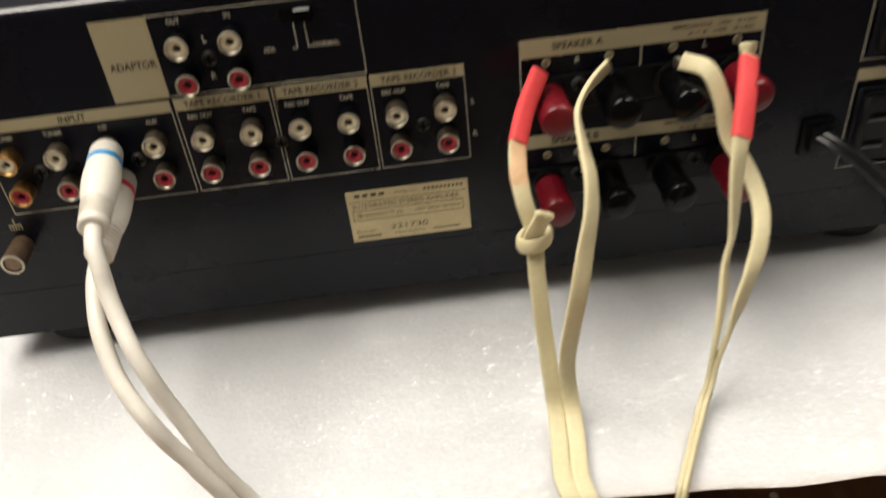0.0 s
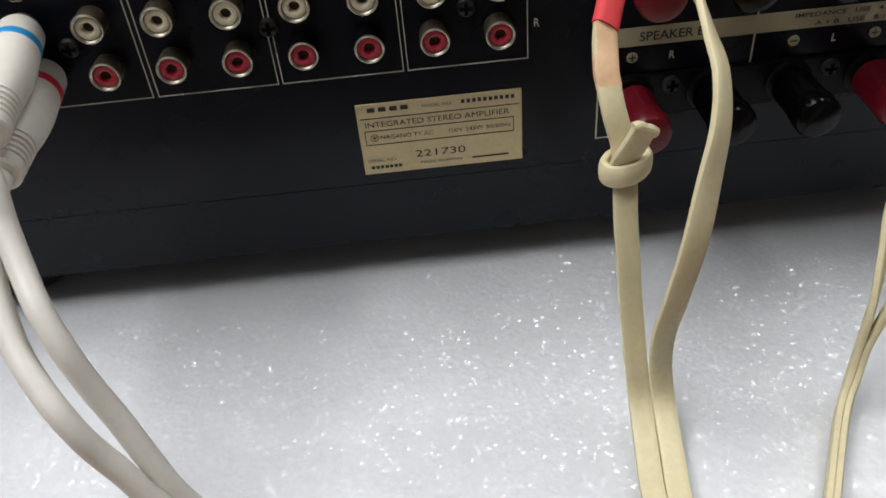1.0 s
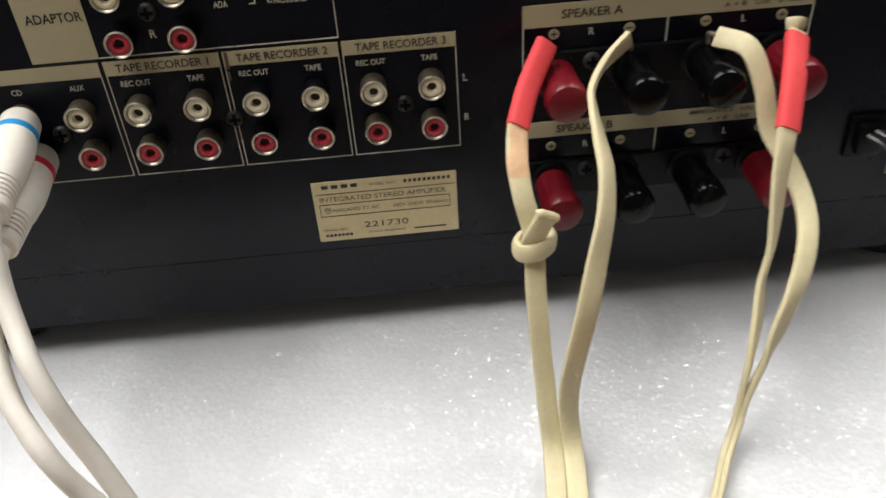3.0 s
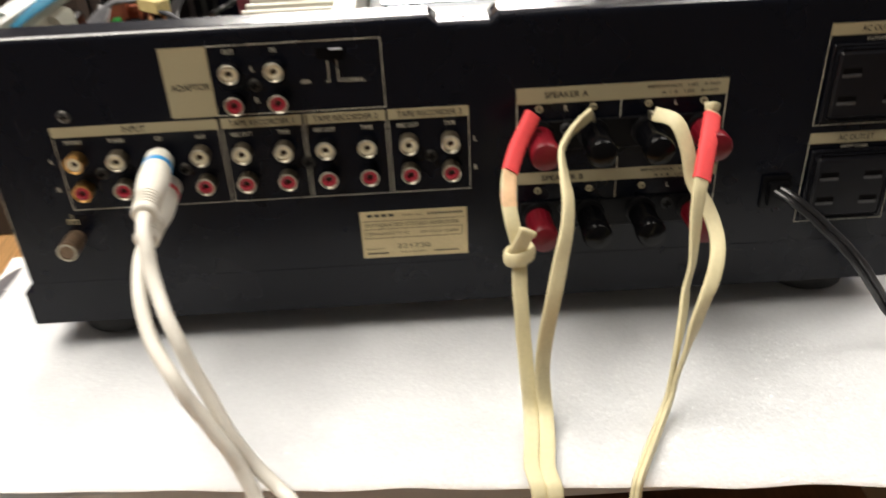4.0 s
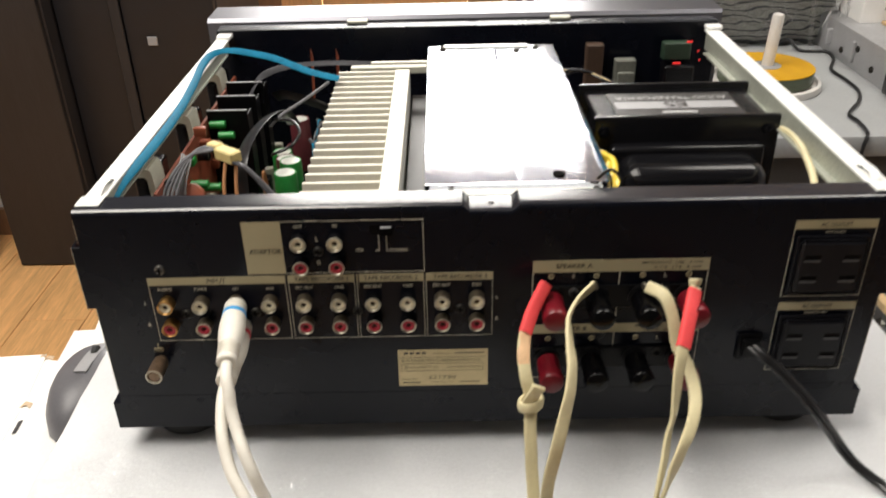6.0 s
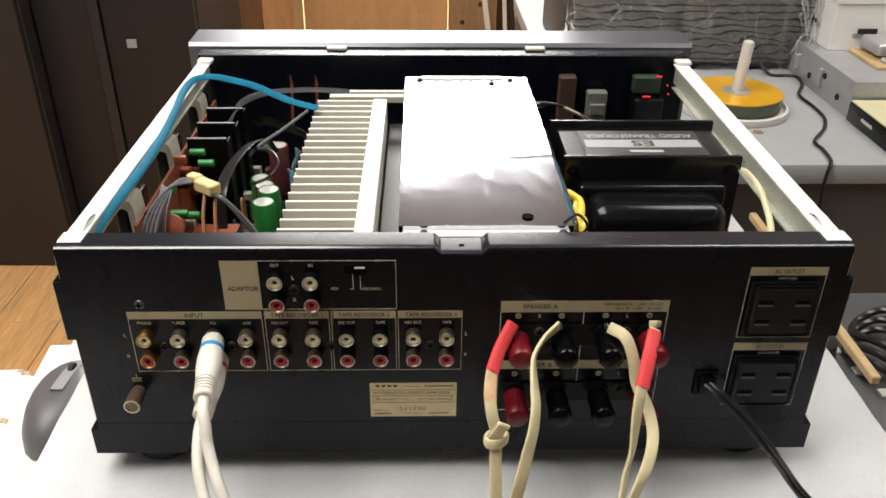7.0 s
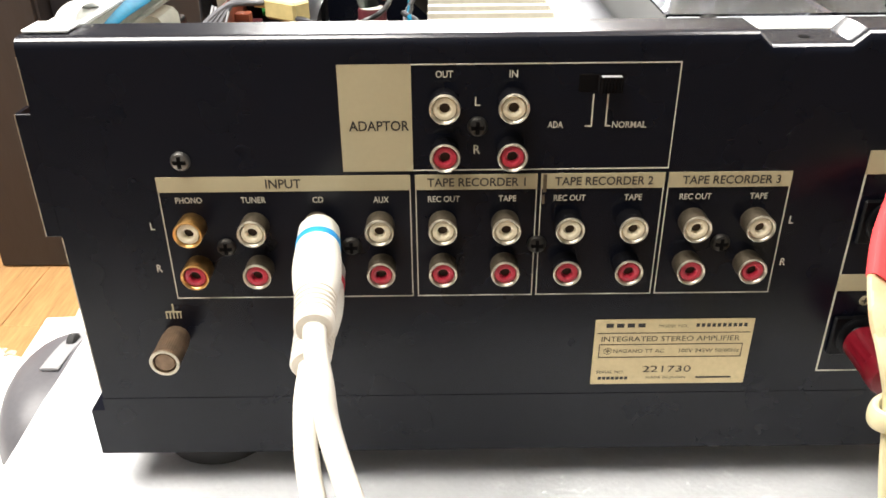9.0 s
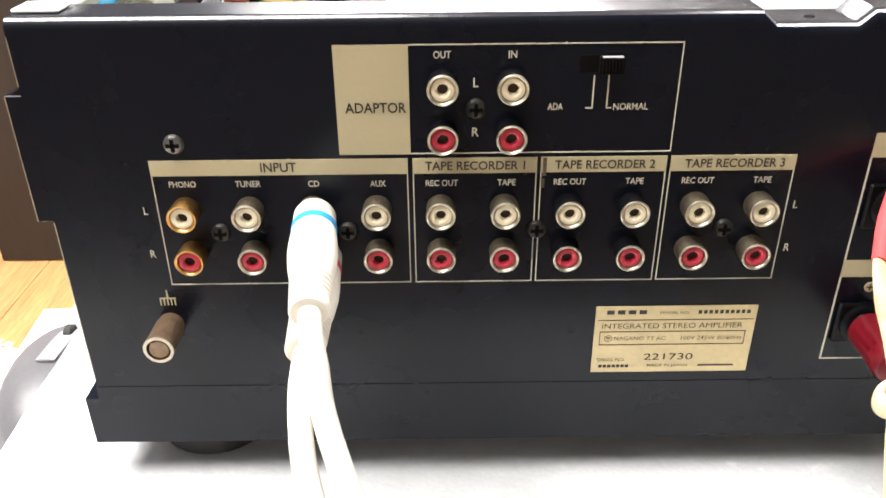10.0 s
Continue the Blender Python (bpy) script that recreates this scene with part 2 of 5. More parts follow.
    "stain": mat("orange_dyed_sheath", (0.66, 0.43, 0.25), 0.42, var=0.15, scale=120, bump=0.03),
    "darkwall": mat("dark_backdrop", (0.09, 0.088, 0.086), 0.8, var=0.2, scale=6, fine=200, bump=0.1, stretch=(6, 6, 0.4)),
    "copper": mat("brown_copper", (0.21, 0.14, 0.09), 0.45, metal=0.6, var=0.25, scale=200, bump=0.08),
    "tan": mat("tan_print", (0.48, 0.36, 0.24), 0.6, var=0.3, scale=300, bump=0),
    "palemouse": mat("pale_grey_mouse_plastic", (0.30, 0.30, 0.31), 0.35, var=0.08, scale=80, bump=0.03),
    "paleyellow": mat("pale_yellow_lid", (0.62, 0.58, 0.36), 0.5, var=0.08, scale=40, bump=0.03),
    "doorwood": mat("reddish_door_wood", (0.30, 0.11, 0.05), 0.45, var=0.2, scale=8, fine=80, bump=0.05, stretch=(5, 5, 0.5)),
}


def floor_wood():
    m = mat("laminate_floor", (0.80, 0.44, 0.185), 0.4, var=0.28, scale=7, fine=60, bump=0.05, stretch=(4, 0.3, 1))
    return m


M["floor"] = floor_wood()

# ---- mesh tools (millimetres) ----
U = 0.001
HOME = {}


def join(*geos):
    v, f = [], []
    for gv, gf in geos:
        k = len(v)
        v += [tuple(p) for p in gv]
        f += [tuple(i + k for i in q) for q in gf]
    return v, f


def moved(geo, m):
    return [tuple(m @ Vector(p)) for p in geo[0]], geo[1]


def shift(geo, x, y, z):
    return [(p[0] + x, p[1] + y, p[2] + z) for p in geo[0]], geo[1]


def box(x0, x1, y0, y1, z0, z1, bevel=0.0, seg=1):
    if bevel <= 0:
        v = [(x, y, z) for x in (x0, x1) for y in (y0, y1) for z in (z0, z1)]
        return v, [(0, 1, 3, 2), (4, 6, 7, 5), (0, 4, 5, 1), (2, 3, 7, 6), (0, 2, 6, 4), (1, 5, 7, 3)]
    bm = bmesh.new()
    bmesh.ops.create_cube(bm, size=1)
    for p in bm.verts:
        p.co = ((x0 + x1) / 2 + p.co.x * (x1 - x0), (y0 + y1) / 2 + p.co.y * (y1 - y0), (z0 + z1) / 2 + p.co.z * (z1 - z0))
    bmesh.ops.bevel(bm, geom=bm.edges[:], offset=bevel, segments=seg, profile=0.5, affect="EDGES")
    bm.verts.index_update()
    out = [tuple(p.co) for p in bm.verts], [tuple(p.index for p in q.verts) for q in bm.faces]
    bm.free()
    return out


def prism(outline, y0, y1, axis="y"):
    """An outline in two axes, drawn out along the third."""
    n = len(outline)
    place = {"y": lambda a, b, c: (a, c, b), "z": lambda a, b, c: (a, b, c), "x": lambda a, b, c: (c, a, b)}[axis]
    v = [place(a, b, y0) for a, b in outline] + [place(a, b, y1) for a, b in outline]
    f = [tuple(range(n)), tuple(range(2 * n - 1, n - 1, -1))]
    f += [(i, i + n, (i + 1) % n + n, (i + 1) % n) for i in range(n)]
    return v, f


def lathe(profile, seg=24, ribs=0, depth=0.0, span=(0, 0), ring=False):
    """Turns (radius, height) round z; ribs cut flutes of that depth between two heights."""
    v, f = [], []
    for r, h in profile:
        for k in range(seg):
            a = 2 * math.pi * k / seg
            d = depth * (0.5 - 0.5 * math.cos(ribs * a)) if ribs and span[0] <= h <= span[1] else 0
            v.append(((r - d) * math.cos(a), (r - d) * math.sin(a), h))
    for j in range(len(profile) - 1):
        for k in range(seg):
            a, b = j * seg + k, j * seg + (k + 1) % seg
            f.append((a, b, b + seg, a + seg))
    last = (len(profile) - 1) * seg
    if ring:
        f += [(last + k, last + (k + 1) % seg, (k + 1) % seg, k) for k in range(seg)]
    else:
        f += [tuple(range(seg - 1, -1, -1)), tuple(range(last, last + seg))]
    return v, f


def along(a, b):
    """The turn that lays z on the way from a to b, standing at a."""
    q = (Vector(b) - Vector(a)).to_track_quat("Z", "Y")
    return Matrix.Translation(a) @ q.to_matrix().to_4x4()


OUT = along((0, 0, 0), (0, -1, 0))


def smooth_line(points, n=8):
    p = [Vector(q) for q in points]
    p = [2 * p[0] - p[1]] + p + [2 * p[-1] - p[-2]]
    out = []
    for i in range(1, len(p) - 2):
        for k in range(n):
            t = k / n
            out.append(0.5 * (2 * p[i] + (p[i + 1] - p[i - 1]) * t + (2 * p[i - 1] - 5 * p[i] + 4 * p[i + 1] - p[i + 2]) * t * t + (3 * p[i] - p[i - 1] - 3 * p[i + 1] + p[i + 2]) * t ** 3))
    return out + [p[-2]]


def sweep(points, w, t=None, seg=12, side=(1, 0, 0), n=8, sides=None, power=1.0):
    """A rounded section, w wide along the side way and t thick, drawn along a line. sides: a side way for every given point."""
    t = t or w
    line = smooth_line(points, n)
    if sides:
        ways = smooth_line(sides, n)
    v, f = [], []
    for i, p in enumerate(line):
        d = (line[min(i + 1, len(line) - 1)] - line[max(i - 1, 0)]).normalized()
        s = Vector(ways[i] if sides else side)
        s = (s - d * s.dot(d))
        if s.length < 1e-4:
            s = d.orthogonal()
        s.normalize()
        u = d.cross(s)
        for k in range(seg):
            a = 2 * math.pi * k / seg
            c, e = math.cos(a), math.sin(a)
            v.append(tuple(p + s * (w / 2 * math.copysign(abs(c) ** power, c)) + u * (t / 2 * math.copysign(abs(e) ** power, e))))
    for i in range(len(line) - 1):
        for k in range(seg):
            a, b = i * seg + k, i * seg + (k + 1) % seg
            f.append((a, b, b + seg, a + seg))
    f.append(tuple(range(seg - 1, -1, -1)))
    f.append(tuple(range((len(line) - 1) * seg, len(line) * seg)))
    return v, f


def mesh_of(name, geo, material, origin=(0, 0, 0), angle=35):
    me = bpy.data.meshes.new(name)
    me.from_pydata([((p[0] - origin[0]) * U, (p[1] - origin[1]) * U, (p[2] - origin[2]) * U) for p in geo[0]], [], geo[1])
    bm = bmesh.new()
    bm.from_mesh(me)
    bmesh.ops.recalc_face_normals(bm, faces=bm.faces)
    bm.to_mesh(me)
    bm.free()
    me.polygons.foreach_set("use_smooth", [True] * len(me.polygons))
    me.set_sharp_from_angle(angle=radians(angle))
    me.materials.append(material)
    return me


def thing(name, origin, label, category, group="", kind=""):
    ob = new(name)
    ob.location = [c * U for c in origin]
    ob.empty_display_size = 0.02
    HOME[ob.name] = origin
    return tagged(ob, label, category, group, kind)


def part(name, geo, material, parent, label="", angle=35):
    origin = HOME[parent.name]
    ob = new(name, mesh_of(name, geo, material, origin, angle))
    ob.parent = parent
    HOME[ob.name] = origin
    return tagged(ob, label)


def piece(name, mesh, parent, at, label=""):
    """A repeat that shares its mesh, standing at a place of its own."""
    home = HOME[parent.name]
    ob = new(name, mesh)
    ob.parent = parent
    ob.location = [(a - h) * U for a, h in zip(at, home)]
    HOME[ob.name] = at
    return tagged(ob, label)


def solid(name, geo, material, origin, label, category, group="", kind="", angle=35):
    ob = new(name, mesh_of(name, geo, material, origin, angle))
    ob.location = [c * U for c in origin]
    HOME[ob.name] = origin
    return tagged(ob, label, category, group, kind)


def letters(body, x, z, w, h, y=-0.35, lean=0.0, weight=0.014):
    """Printed words, w wide and h high, centred on (x, z) of the plane y."""
    cu = bpy.data.curves.new("words", "FONT")
    cu.body, cu.resolution_u, cu.offset = body, 3, weight
    ob = new("words", cu)
    me = bpy.data.meshes.new_from_object(ob.evaluated_get(bpy.context.evaluated_depsgraph_get()))
    vs = [p.co.copy() for p in me.vertices]
    fs = [tuple(q.vertices) for q in me.polygons]
    bpy.data.objects.remove(ob)
    bpy.data.curves.remove(cu)
    bpy.data.meshes.remove(me)
    x0, x1 = min(p.x for p in vs), max(p.x for p in vs)
    y0, y1 = min(p.y for p in vs), max(p.y for p in vs)
    out = []
    for p in vs:
        b = (p.y - y0) / (y1 - y0) - 0.5
        out.append((x + ((p.x - x0) / (x1 - x0) - 0.5) * w + lean * b * h, y, z + b * h))
    return out, fs


def bar(x0, x1, z0, z1, y=-0.2):
    return box(x0, x1, y, 0.05, z0, z1)


def outline(x0, x1, z0, z1, w=0.38, y=-0.2):
    loops = [[(x0, z0), (x1, z0), (x1, z1), (x0, z1)], [(x0 + w, z0 + w), (x1 - w, z0 + w), (x1 - w, z1 - w), (x0 + w, z1 - w)]]
    v = [(a, d, b) for d in (y, 0.05) for loop in loops for a, b in loop]
    f = []
    for k in range(4):
        m = (k + 1) % 4
        f += [(k, m, 4 + m, 4 + k), (8 + k, 12 + k, 12 + m, 8 + m), (k, 8 + k, 8 + m, m), (4 + k, 4 + m, 12 + m, 12 + k)]
    return v, f


# ---- the room ----
FLOOR = -720


def setting(name, geo, material, label, category):
    return solid(name, geo, material, (0, 0, 0), label, category, kind="structure")


# unseen ceiling, dimmed and tinted blue to shape what the shield mirrors
setting("ceiling", box(-2300, 2500, -1200, 7560, 1720, 1760), M["ceiling"], "unseen dim blue-grey ceiling closing the room", "ceiling")
setting("wall_north", box(-2300, 2500, 7500, 7560, FLOOR, 1720), M["farwall"], "plain grey wall behind the boards", "wall")
# added out of view, so the rear panel mirrors something dark, not the floor
setting("unseen_wall_south", box(-2300, 2500, -1200, -1140, FLOOR, 1720), M["darkwall"], "unseen dark grey wall added to keep the panel's reflection dark", "wall")
setting("wall_west", box(-2360, -2300, -1200, 7560, FLOOR, 1720), M["wall"], "plain off-white wall of the workshop", "wall")
setting("wall_east", box(2500, 2560, -1200, 7560, FLOOR, 1720), M["wall"], "plain off-white wall of the workshop", "wall")

# floor of laminate planks
floor_ob = setting("floor", box(-2300, 2500, -1200, 7560, FLOOR - 60, FLOOR - 8), M["brownwood"], "orange-brown laminate plank floor", "floor")
PLANK = mesh_of("plank", box(1, 149, 1, 1199, 0, 8, 1.0), M["floor"])
SHORT = mesh_of("plank", box(1, 149, 1, 599, 0, 8, 1.0), M["floor"])
for row in range(32):
    y = -1196
    for k in range(8):
        short = k == (0 if row % 2 else 7)
        piece("plank", SHORT if short else PLANK, floor_ob, (-2298 + 150 * row, y, FLOOR - 8))
        y += 600 if short else 1200

# dark wardrobe and black cabinet
ward = thing("wardrobe", (-800, 1650, FLOOR), "tall dark brown stained wooden wardrobe on the floor", "wardrobe")
part("carcass", box(-905, -692, 1468, 1990, FLOOR, 1500, 3), M["wardrobe"], ward)
part("door", box(-904, -693, 1448, 1466, FLOOR + 4, 1496, 4, 2), M["wardrobe"], ward)
tall = thing("storage_cabinet", (-500, 1700, FLOOR), "tall black cabinet with a small pale plate", "cabinet")
part("carcass", box(-688, -322, 1535, 1990, FLOOR, 1300, 3), M["blackcloth"], tall)
part("door_leaf", box(-686, -540, 1512, 1533, FLOOR + 20, 1290, 4, 2), M["blackcloth"], tall)
part("door_leaf", box(-534, -324, 1512, 1533, FLOOR + 20, 1290, 4, 2), M["blackcloth"], tall)
part("edge_strip", box(-560, -536, 1505, 1513, FLOOR + 20, 1290, 2), M["wardrobe"], tall)
part("pale_plate", box(-486, -464, 1507, 1513, -168, -148, 1), M["label"], tall, "small pale square plate")
setting("wall_2", box(-2300, -908, 1640, 1700, FLOOR, 1720), M["whitewall"], "plain white wall beside the wardrobe", "wall")
setting("baseboard", box(-2300, -908, 1622, 1639, FLOOR, FLOOR + 80, 2), M["brownwood"], "brown wooden skirting board", "skirting board")
setting("door_1", box(-1300, -985, 1440, 1500, FLOOR, 1400, 4), M["doorwood"], "reddish brown wooden door frame", "door frame")

# boards and timber against the far wall
rack = thing("timber_boards", (0, 2700, FLOOR), "orange-brown wooden boards standing against the wall", "boards")
part("wide_board", box(-228, 286, 2600, 2630, FLOOR, 500, 3), M["ply"], rack)
part("post", box(-262, -232, 2570, 2610, FLOOR, 500, 3), M["palewood"], rack)
part("dark_board", box(-560, -380, 2620, 2645, FLOOR, 500, 3), M["brownwood"], rack)
part("dark_board", box(-376, -266, 2610, 2640, FLOOR, 500, 3), M["ply"], rack)
part("side_board", box(290, 464, 2620, 2650, FLOOR, 500, 3), M["midwood"], rack)
part("back_board", box(466, 720, 2660, 2690, FLOOR, 500, 3), M["darkbrown"], rack)
for x, z in ((404, -330), (340, -395)):
    part("knot_hole", moved(lathe([(9, 0), (9, 1.2)], 12), Matrix.Translation((x, 2620, z)) @ OUT), M["darkbrown"], rack)
tools = thing("leaning_offcuts", (560, 2550, FLOOR), "pale papers and offcuts leaning together", "offcuts")
for k in range(9):
    wide = (9, 16, 7, 12, 20, 8, 6, 11, 7)[k]
    g = box(-wide, wide, -4, 4, 0, 690 + 30 * (k % 3), 2)
    part("offcut", moved(g, Matrix.Translation((476 + 15 * k, 2440 + 14 * (k % 5), FLOOR)) @ Matrix.Rotation(radians((-9, 7, -4, 10, -2, 5, -7, 3, 8)[k]), 4, "Y")), M[("card", "darkbrown", "paper", "palewood", "darkbrown", "midwood", "card", "darkbrown", "core")[k]], tools)
solid("dark_post", box(590, 646, 2350, 2420, FLOOR, 500, 4), M["core"], (625, 2385, FLOOR), "dark grey upright steel post", "post")

# grey desk behind the amplifier
desk = thing("steel_desk", (1000, 900, FLOOR), "grey painted steel desk with a dark front", "desk")
part("desktop", box(380, 1700, 478, 1300, -26, 0, 3, 2), M["greydesk"], desk)
part("front_panel", box(400, 1690, 490, 510, FLOOR, -26), M["darksteel"], desk)
part("side_panel", box(384, 400, 490, 1290, FLOOR, -26), M["darksteel"], desk)

# work table under everything
table = thing("work_table", (220, 150, FLOOR), "white laminate work table carrying the foam", "table")
part("tabletop", box(-50, 548, -60, 476, -70, -45, 2), M["desk"], table)
part("lower_shelf", box(-40, 462, -170, 440, -168, -150, 2), M["shelf"], table, "dark brown wooden shelf under the table")
part("screw_cap", moved(lathe([(2.4, 0), (2.2, 0.8), (0.3, 1.2)], 14), Matrix.Translation((372, -27, -150))), M["captop"], table)
for x in (-42, 500):
    for y in (-20, 430):
        part("leg", box(x, x + 30, y, y + 30, FLOOR, -70, 2), M["darksteel"], table)


def foam_block():
    v, f = [], []
    nx, ny = 58, 46
    rng = random.Random(4)
    for j in range(ny + 1):
        for i in range(nx + 1):
            x = -57 + (514 + 57) * i / nx
            near = -98.5 - 0.067 * x
            y = near + (470 - near) * j / ny
            edge = min(i, nx - i, j, ny - j)
            x += 1.6 * noise.noise(Vector((y * 0.03, 3, 0))) * (i in (0, nx)) + (0.012 * (60 - y) if i == 0 else 0)
            y += 1.8 * noise.noise(Vector((x * 0.03, 9, 0))) * (j in (0, ny))
            z = (-1.6 if edge == 0 else -0.3 if edge == 1 else 0) + 0.25 * noise.noise(Vector((x * 0.02, y * 0.02, 1)))
            v.append((x, y, z))
    w = nx + 1
    f = [(j * w + i, j * w + i + 1, (j + 1) * w + i + 1, (j + 1) * w + i) for j in range(ny) for i in range(nx)]
    rim = [i for i in range(w)] + [j * w + nx for j in range(1, ny + 1)] + [ny * w + i for i in range(nx - 1, -1, -1)] + [j * w for j in range(ny - 1, 0, -1)]
    k = len(v)
    v += [(v[i][0], max(v[i][1], -58), -45) for i in rim]
    n = len(rim)
    f += [(rim[i], k + i, k + (i + 1) % n, rim[(i + 1) % n]) for i in range(n)] + [tuple(range(k + n - 1, k - 1, -1))]
    return v, f


solid("foam_slab", foam_block(), M["foam"], (220, 150, -45), "white packing foam slab lying on the table", "foam slab")

# ---- the amplifier ----
amp = thing("amplifier", (215, 180, 0), "black stereo amplifier with its cover removed, on white foam", "amplifier")


def rear_sheet(flange):
    """The rear sheet: upright, rounded over into a flange, with a stepped notch at mid-width."""
    stations = [(-4.5, 0), (60, 0), (150, 0), (201.5, 0), (205.5, 3.6), (228, 3.6), (232, 0), (300, 0), (380, 0), (434.5, 0)]
    turn = [(3.2 - 3.2 * math.cos(a), 161.8 + 3.2 * math.sin(a)) for a in [math.pi / 2 * k / 6 for k in range(7)]]
    if flange:
        ring = turn[3:] + [(3.7, 165.02), (17.3, 165.02), (17.7, 164.7), (17.7, 163.8), (3.6, 163.8), (2.6, 163.3)]
    else:
        ring = [(0, 41.12), (0, 100), (0, 160.9)] + turn[:4] + [(2.6, 163.3), (1.2, 161.4), (1.2, 41.12)]
    v = [(x, y, z - (drop if z > 120 else 0)) for x, drop in stations for y, z in ring]
    n = len(ring)
    f = [(s * n + i, (s + 1) * n + i, (s + 1) * n + (i + 1) % n, s * n + (i + 1) % n) for s in range(len(stations) - 1) for i in range(n)]
    f += [tuple(range(n - 1, -1, -1)), tuple(range((len(stations) - 1) * n, len(stations) * n))]
    return v, f


panel = part("rear_panel", rear_sheet(False), M["panel"], amp, "satin black steel rear panel")
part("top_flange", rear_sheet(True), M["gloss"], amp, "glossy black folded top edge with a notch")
part("notch_hole", moved(lathe([(1.6, 0), (1.6, 0.1)], 16), Matrix.Translation((217, 8.5, 161.42))), M["hole"], amp)
for x, k in ((-4.5, -1), (434.5, 1)):
    a, b = sorted((x, x + 4.7 * k))
    part("side_tab", join(box(a, b, 0, 1.2, 104, 143.5, 0.2), box(min(b, a + (3.5 if k > 0 else 0)), b if k > 0 else a + 1.2, 1.2, 12, 104, 143.5)), M["panel"], amp)
    part("bare_edge", box(x + 4.7 * k - 0.15, x + 4.7 * k + 0.15, -0.1, 1.1, 104.2, 143.3), M["nickel"], amp, "bright bare cut edge")
    part("bare_edge", box(x - 0.15, x + 0.15, -0.1, 1.1, 146, 160), M["nickel"], amp, "bright bare cut edge")
    part("bare_edge", box(x - 0.15, x + 0.15, -0.1, 1.1, 44, 103.5), M["nickel"], amp, "bright bare cut edge")
part("base_pan", prism([(-9.6, 16.5), (439.6, 16.5), (439.6, 36), (434.5, 36), (434.5, 41), (-4.8, 41), (-4.8, 36), (-9.6, 36)], -0.2, 366), M["panel"], amp)
FOOT = mesh_of("foot", lathe([(19, 0), (21.5, 1.5), (22, 5), (21.5, 16.6)], 32), M["rubber"])
for x, y in ((25, 31), (405, 33), (25, 330), (405, 330)):
    piece("foot", FOOT, amp, (x, y, 0))


def rail(x0, x1, inner):
    lo, hi = min(x0, x1), max(x0, x1)
    flange = box(lo, hi, 8, 330, 163.6, 165.2, 0.4)
    web = box(inner - 0.6, inner + 0.6, 16, 322, 150 if inner > 100 else 156.5, 163.6)
    near = box(lo - 0.5, hi + 1, 5, 16, 165.3, 166.3, 0.3)
    far = box(lo + 1, hi + 2, 324, 334, 165.3, 168.5, 0.6)
    low, reach = (149, -5) if inner > 100 else (155.5, 2)
    lip = box(min(inner, inner + reach), max(inner, inner + reach), 30, 310, low, low + 1.2)
    return join(flange, near, far), join(web, lip)


for x0, x1, inner in ((-3.5, 8, 7.5), (421, 433.5, 421.5)):
    flat, web = rail(x0, x1, inner)
    r = part("side_rail", flat, M["zinc"], amp, "bright zinc-plated side rail")
    # web gets a darker copy of the rail's zinc, shade put into the colour
    part("rail_web", web, M["shadezinc"], r, "greenish grey inner face, coloured darker as shade")
for x in (3, 427):
    part("corner_bracket", sweep([(x, 14, 160), (x, 20, 167), (x, 30, 168.4), (x, 38, 166), (x, 46, 158)], 6, 1.4, 8, n=5), M["zinc"], amp)
part("front_wall", box(-4, 434, 334, 337, 30, 171, 0.5), M["panel"], amp)
part("front_flange", box(-4, 434, 337, 352, 169.5, 171, 0.3), M["panel"], amp)
front = part("fascia", prism([(356, 12), (396, 12), (399, 170), (397.5, 176), (359, 175.2), (356, 172)], -17, 444, "x"), M["fascia"], amp, "brushed black aluminium front")
for x in (118, 298):
    part("spacer", box(x - 9, x + 9, 346, 355.6, 171, 173.6, 0.6), M["bracket"], amp)

# print on the rear

def printed(name, geo, material="print", label=""):
    return part(name, geo, M[material], panel, label)


for x0, x1 in ((27.6, 103.6), (105, 141.7), (142.8, 179.9), (181, 218)):
    printed("printed_frame", outline(x0, x1, 81.2, 123.4, 0.32), "lines")
    printed("printed_band", bar(x0, x1, 118.6, 123.5, -0.24))
printed("printed_frame", outline(83.8, 180.6, 124.8, 157, 0.32), "lines")
printed("printed_patch", bar(83.8, 104.6, 124.8, 157, -0.24))
for z0, z1, zb in ((86, 129.8, 122.2), (49.5, 87.5, 81.4)):
    low = z0 < 60
    for line in (bar(239.8, 240.3, z0, z1), bar(336, 336.5, z0, z1), bar(287.6, 288.1, z0 + (8 if low else 0), z1), bar(240.3, 262, z0, z0 + 0.45), bar(288.1, 315, z0 + 8, z0 + 8.45) if low else bar(262, 336, z0, z0 + 0.45)):
        printed("printed_line", line, "lines")
    printed("printed_band", bar(239.8, 336.5, zb, z1, -0.24))
for z0, z1 in ((103.6, 151.8), (52, 99.7)):
    printed("printed_frame", outline(379, 423, z0, z1, 0.35), "lines")
    printed("printed_band", bar(379, 423, z1 - 5.4, z1, -0.24))
printed("printed_line", join(bar(156.3, 156.7, 138.3, 147.8), bar(154.6, 156.7, 138.1, 138.5)), "lines")
printed("printed_line", join(bar(160.4, 160.8, 138.3, 147.8), bar(160.4, 162, 138.1, 138.5)), "lines")
printed("ground_symbol", join(bar(22.8, 28, 75.9, 76.4), bar(25.2, 25.7, 76.4, 79.2), *[bar(22.8 + 1.15 * k, 23.2 + 1.15 * k, 73.6, 75.9) for k in range(5)]))

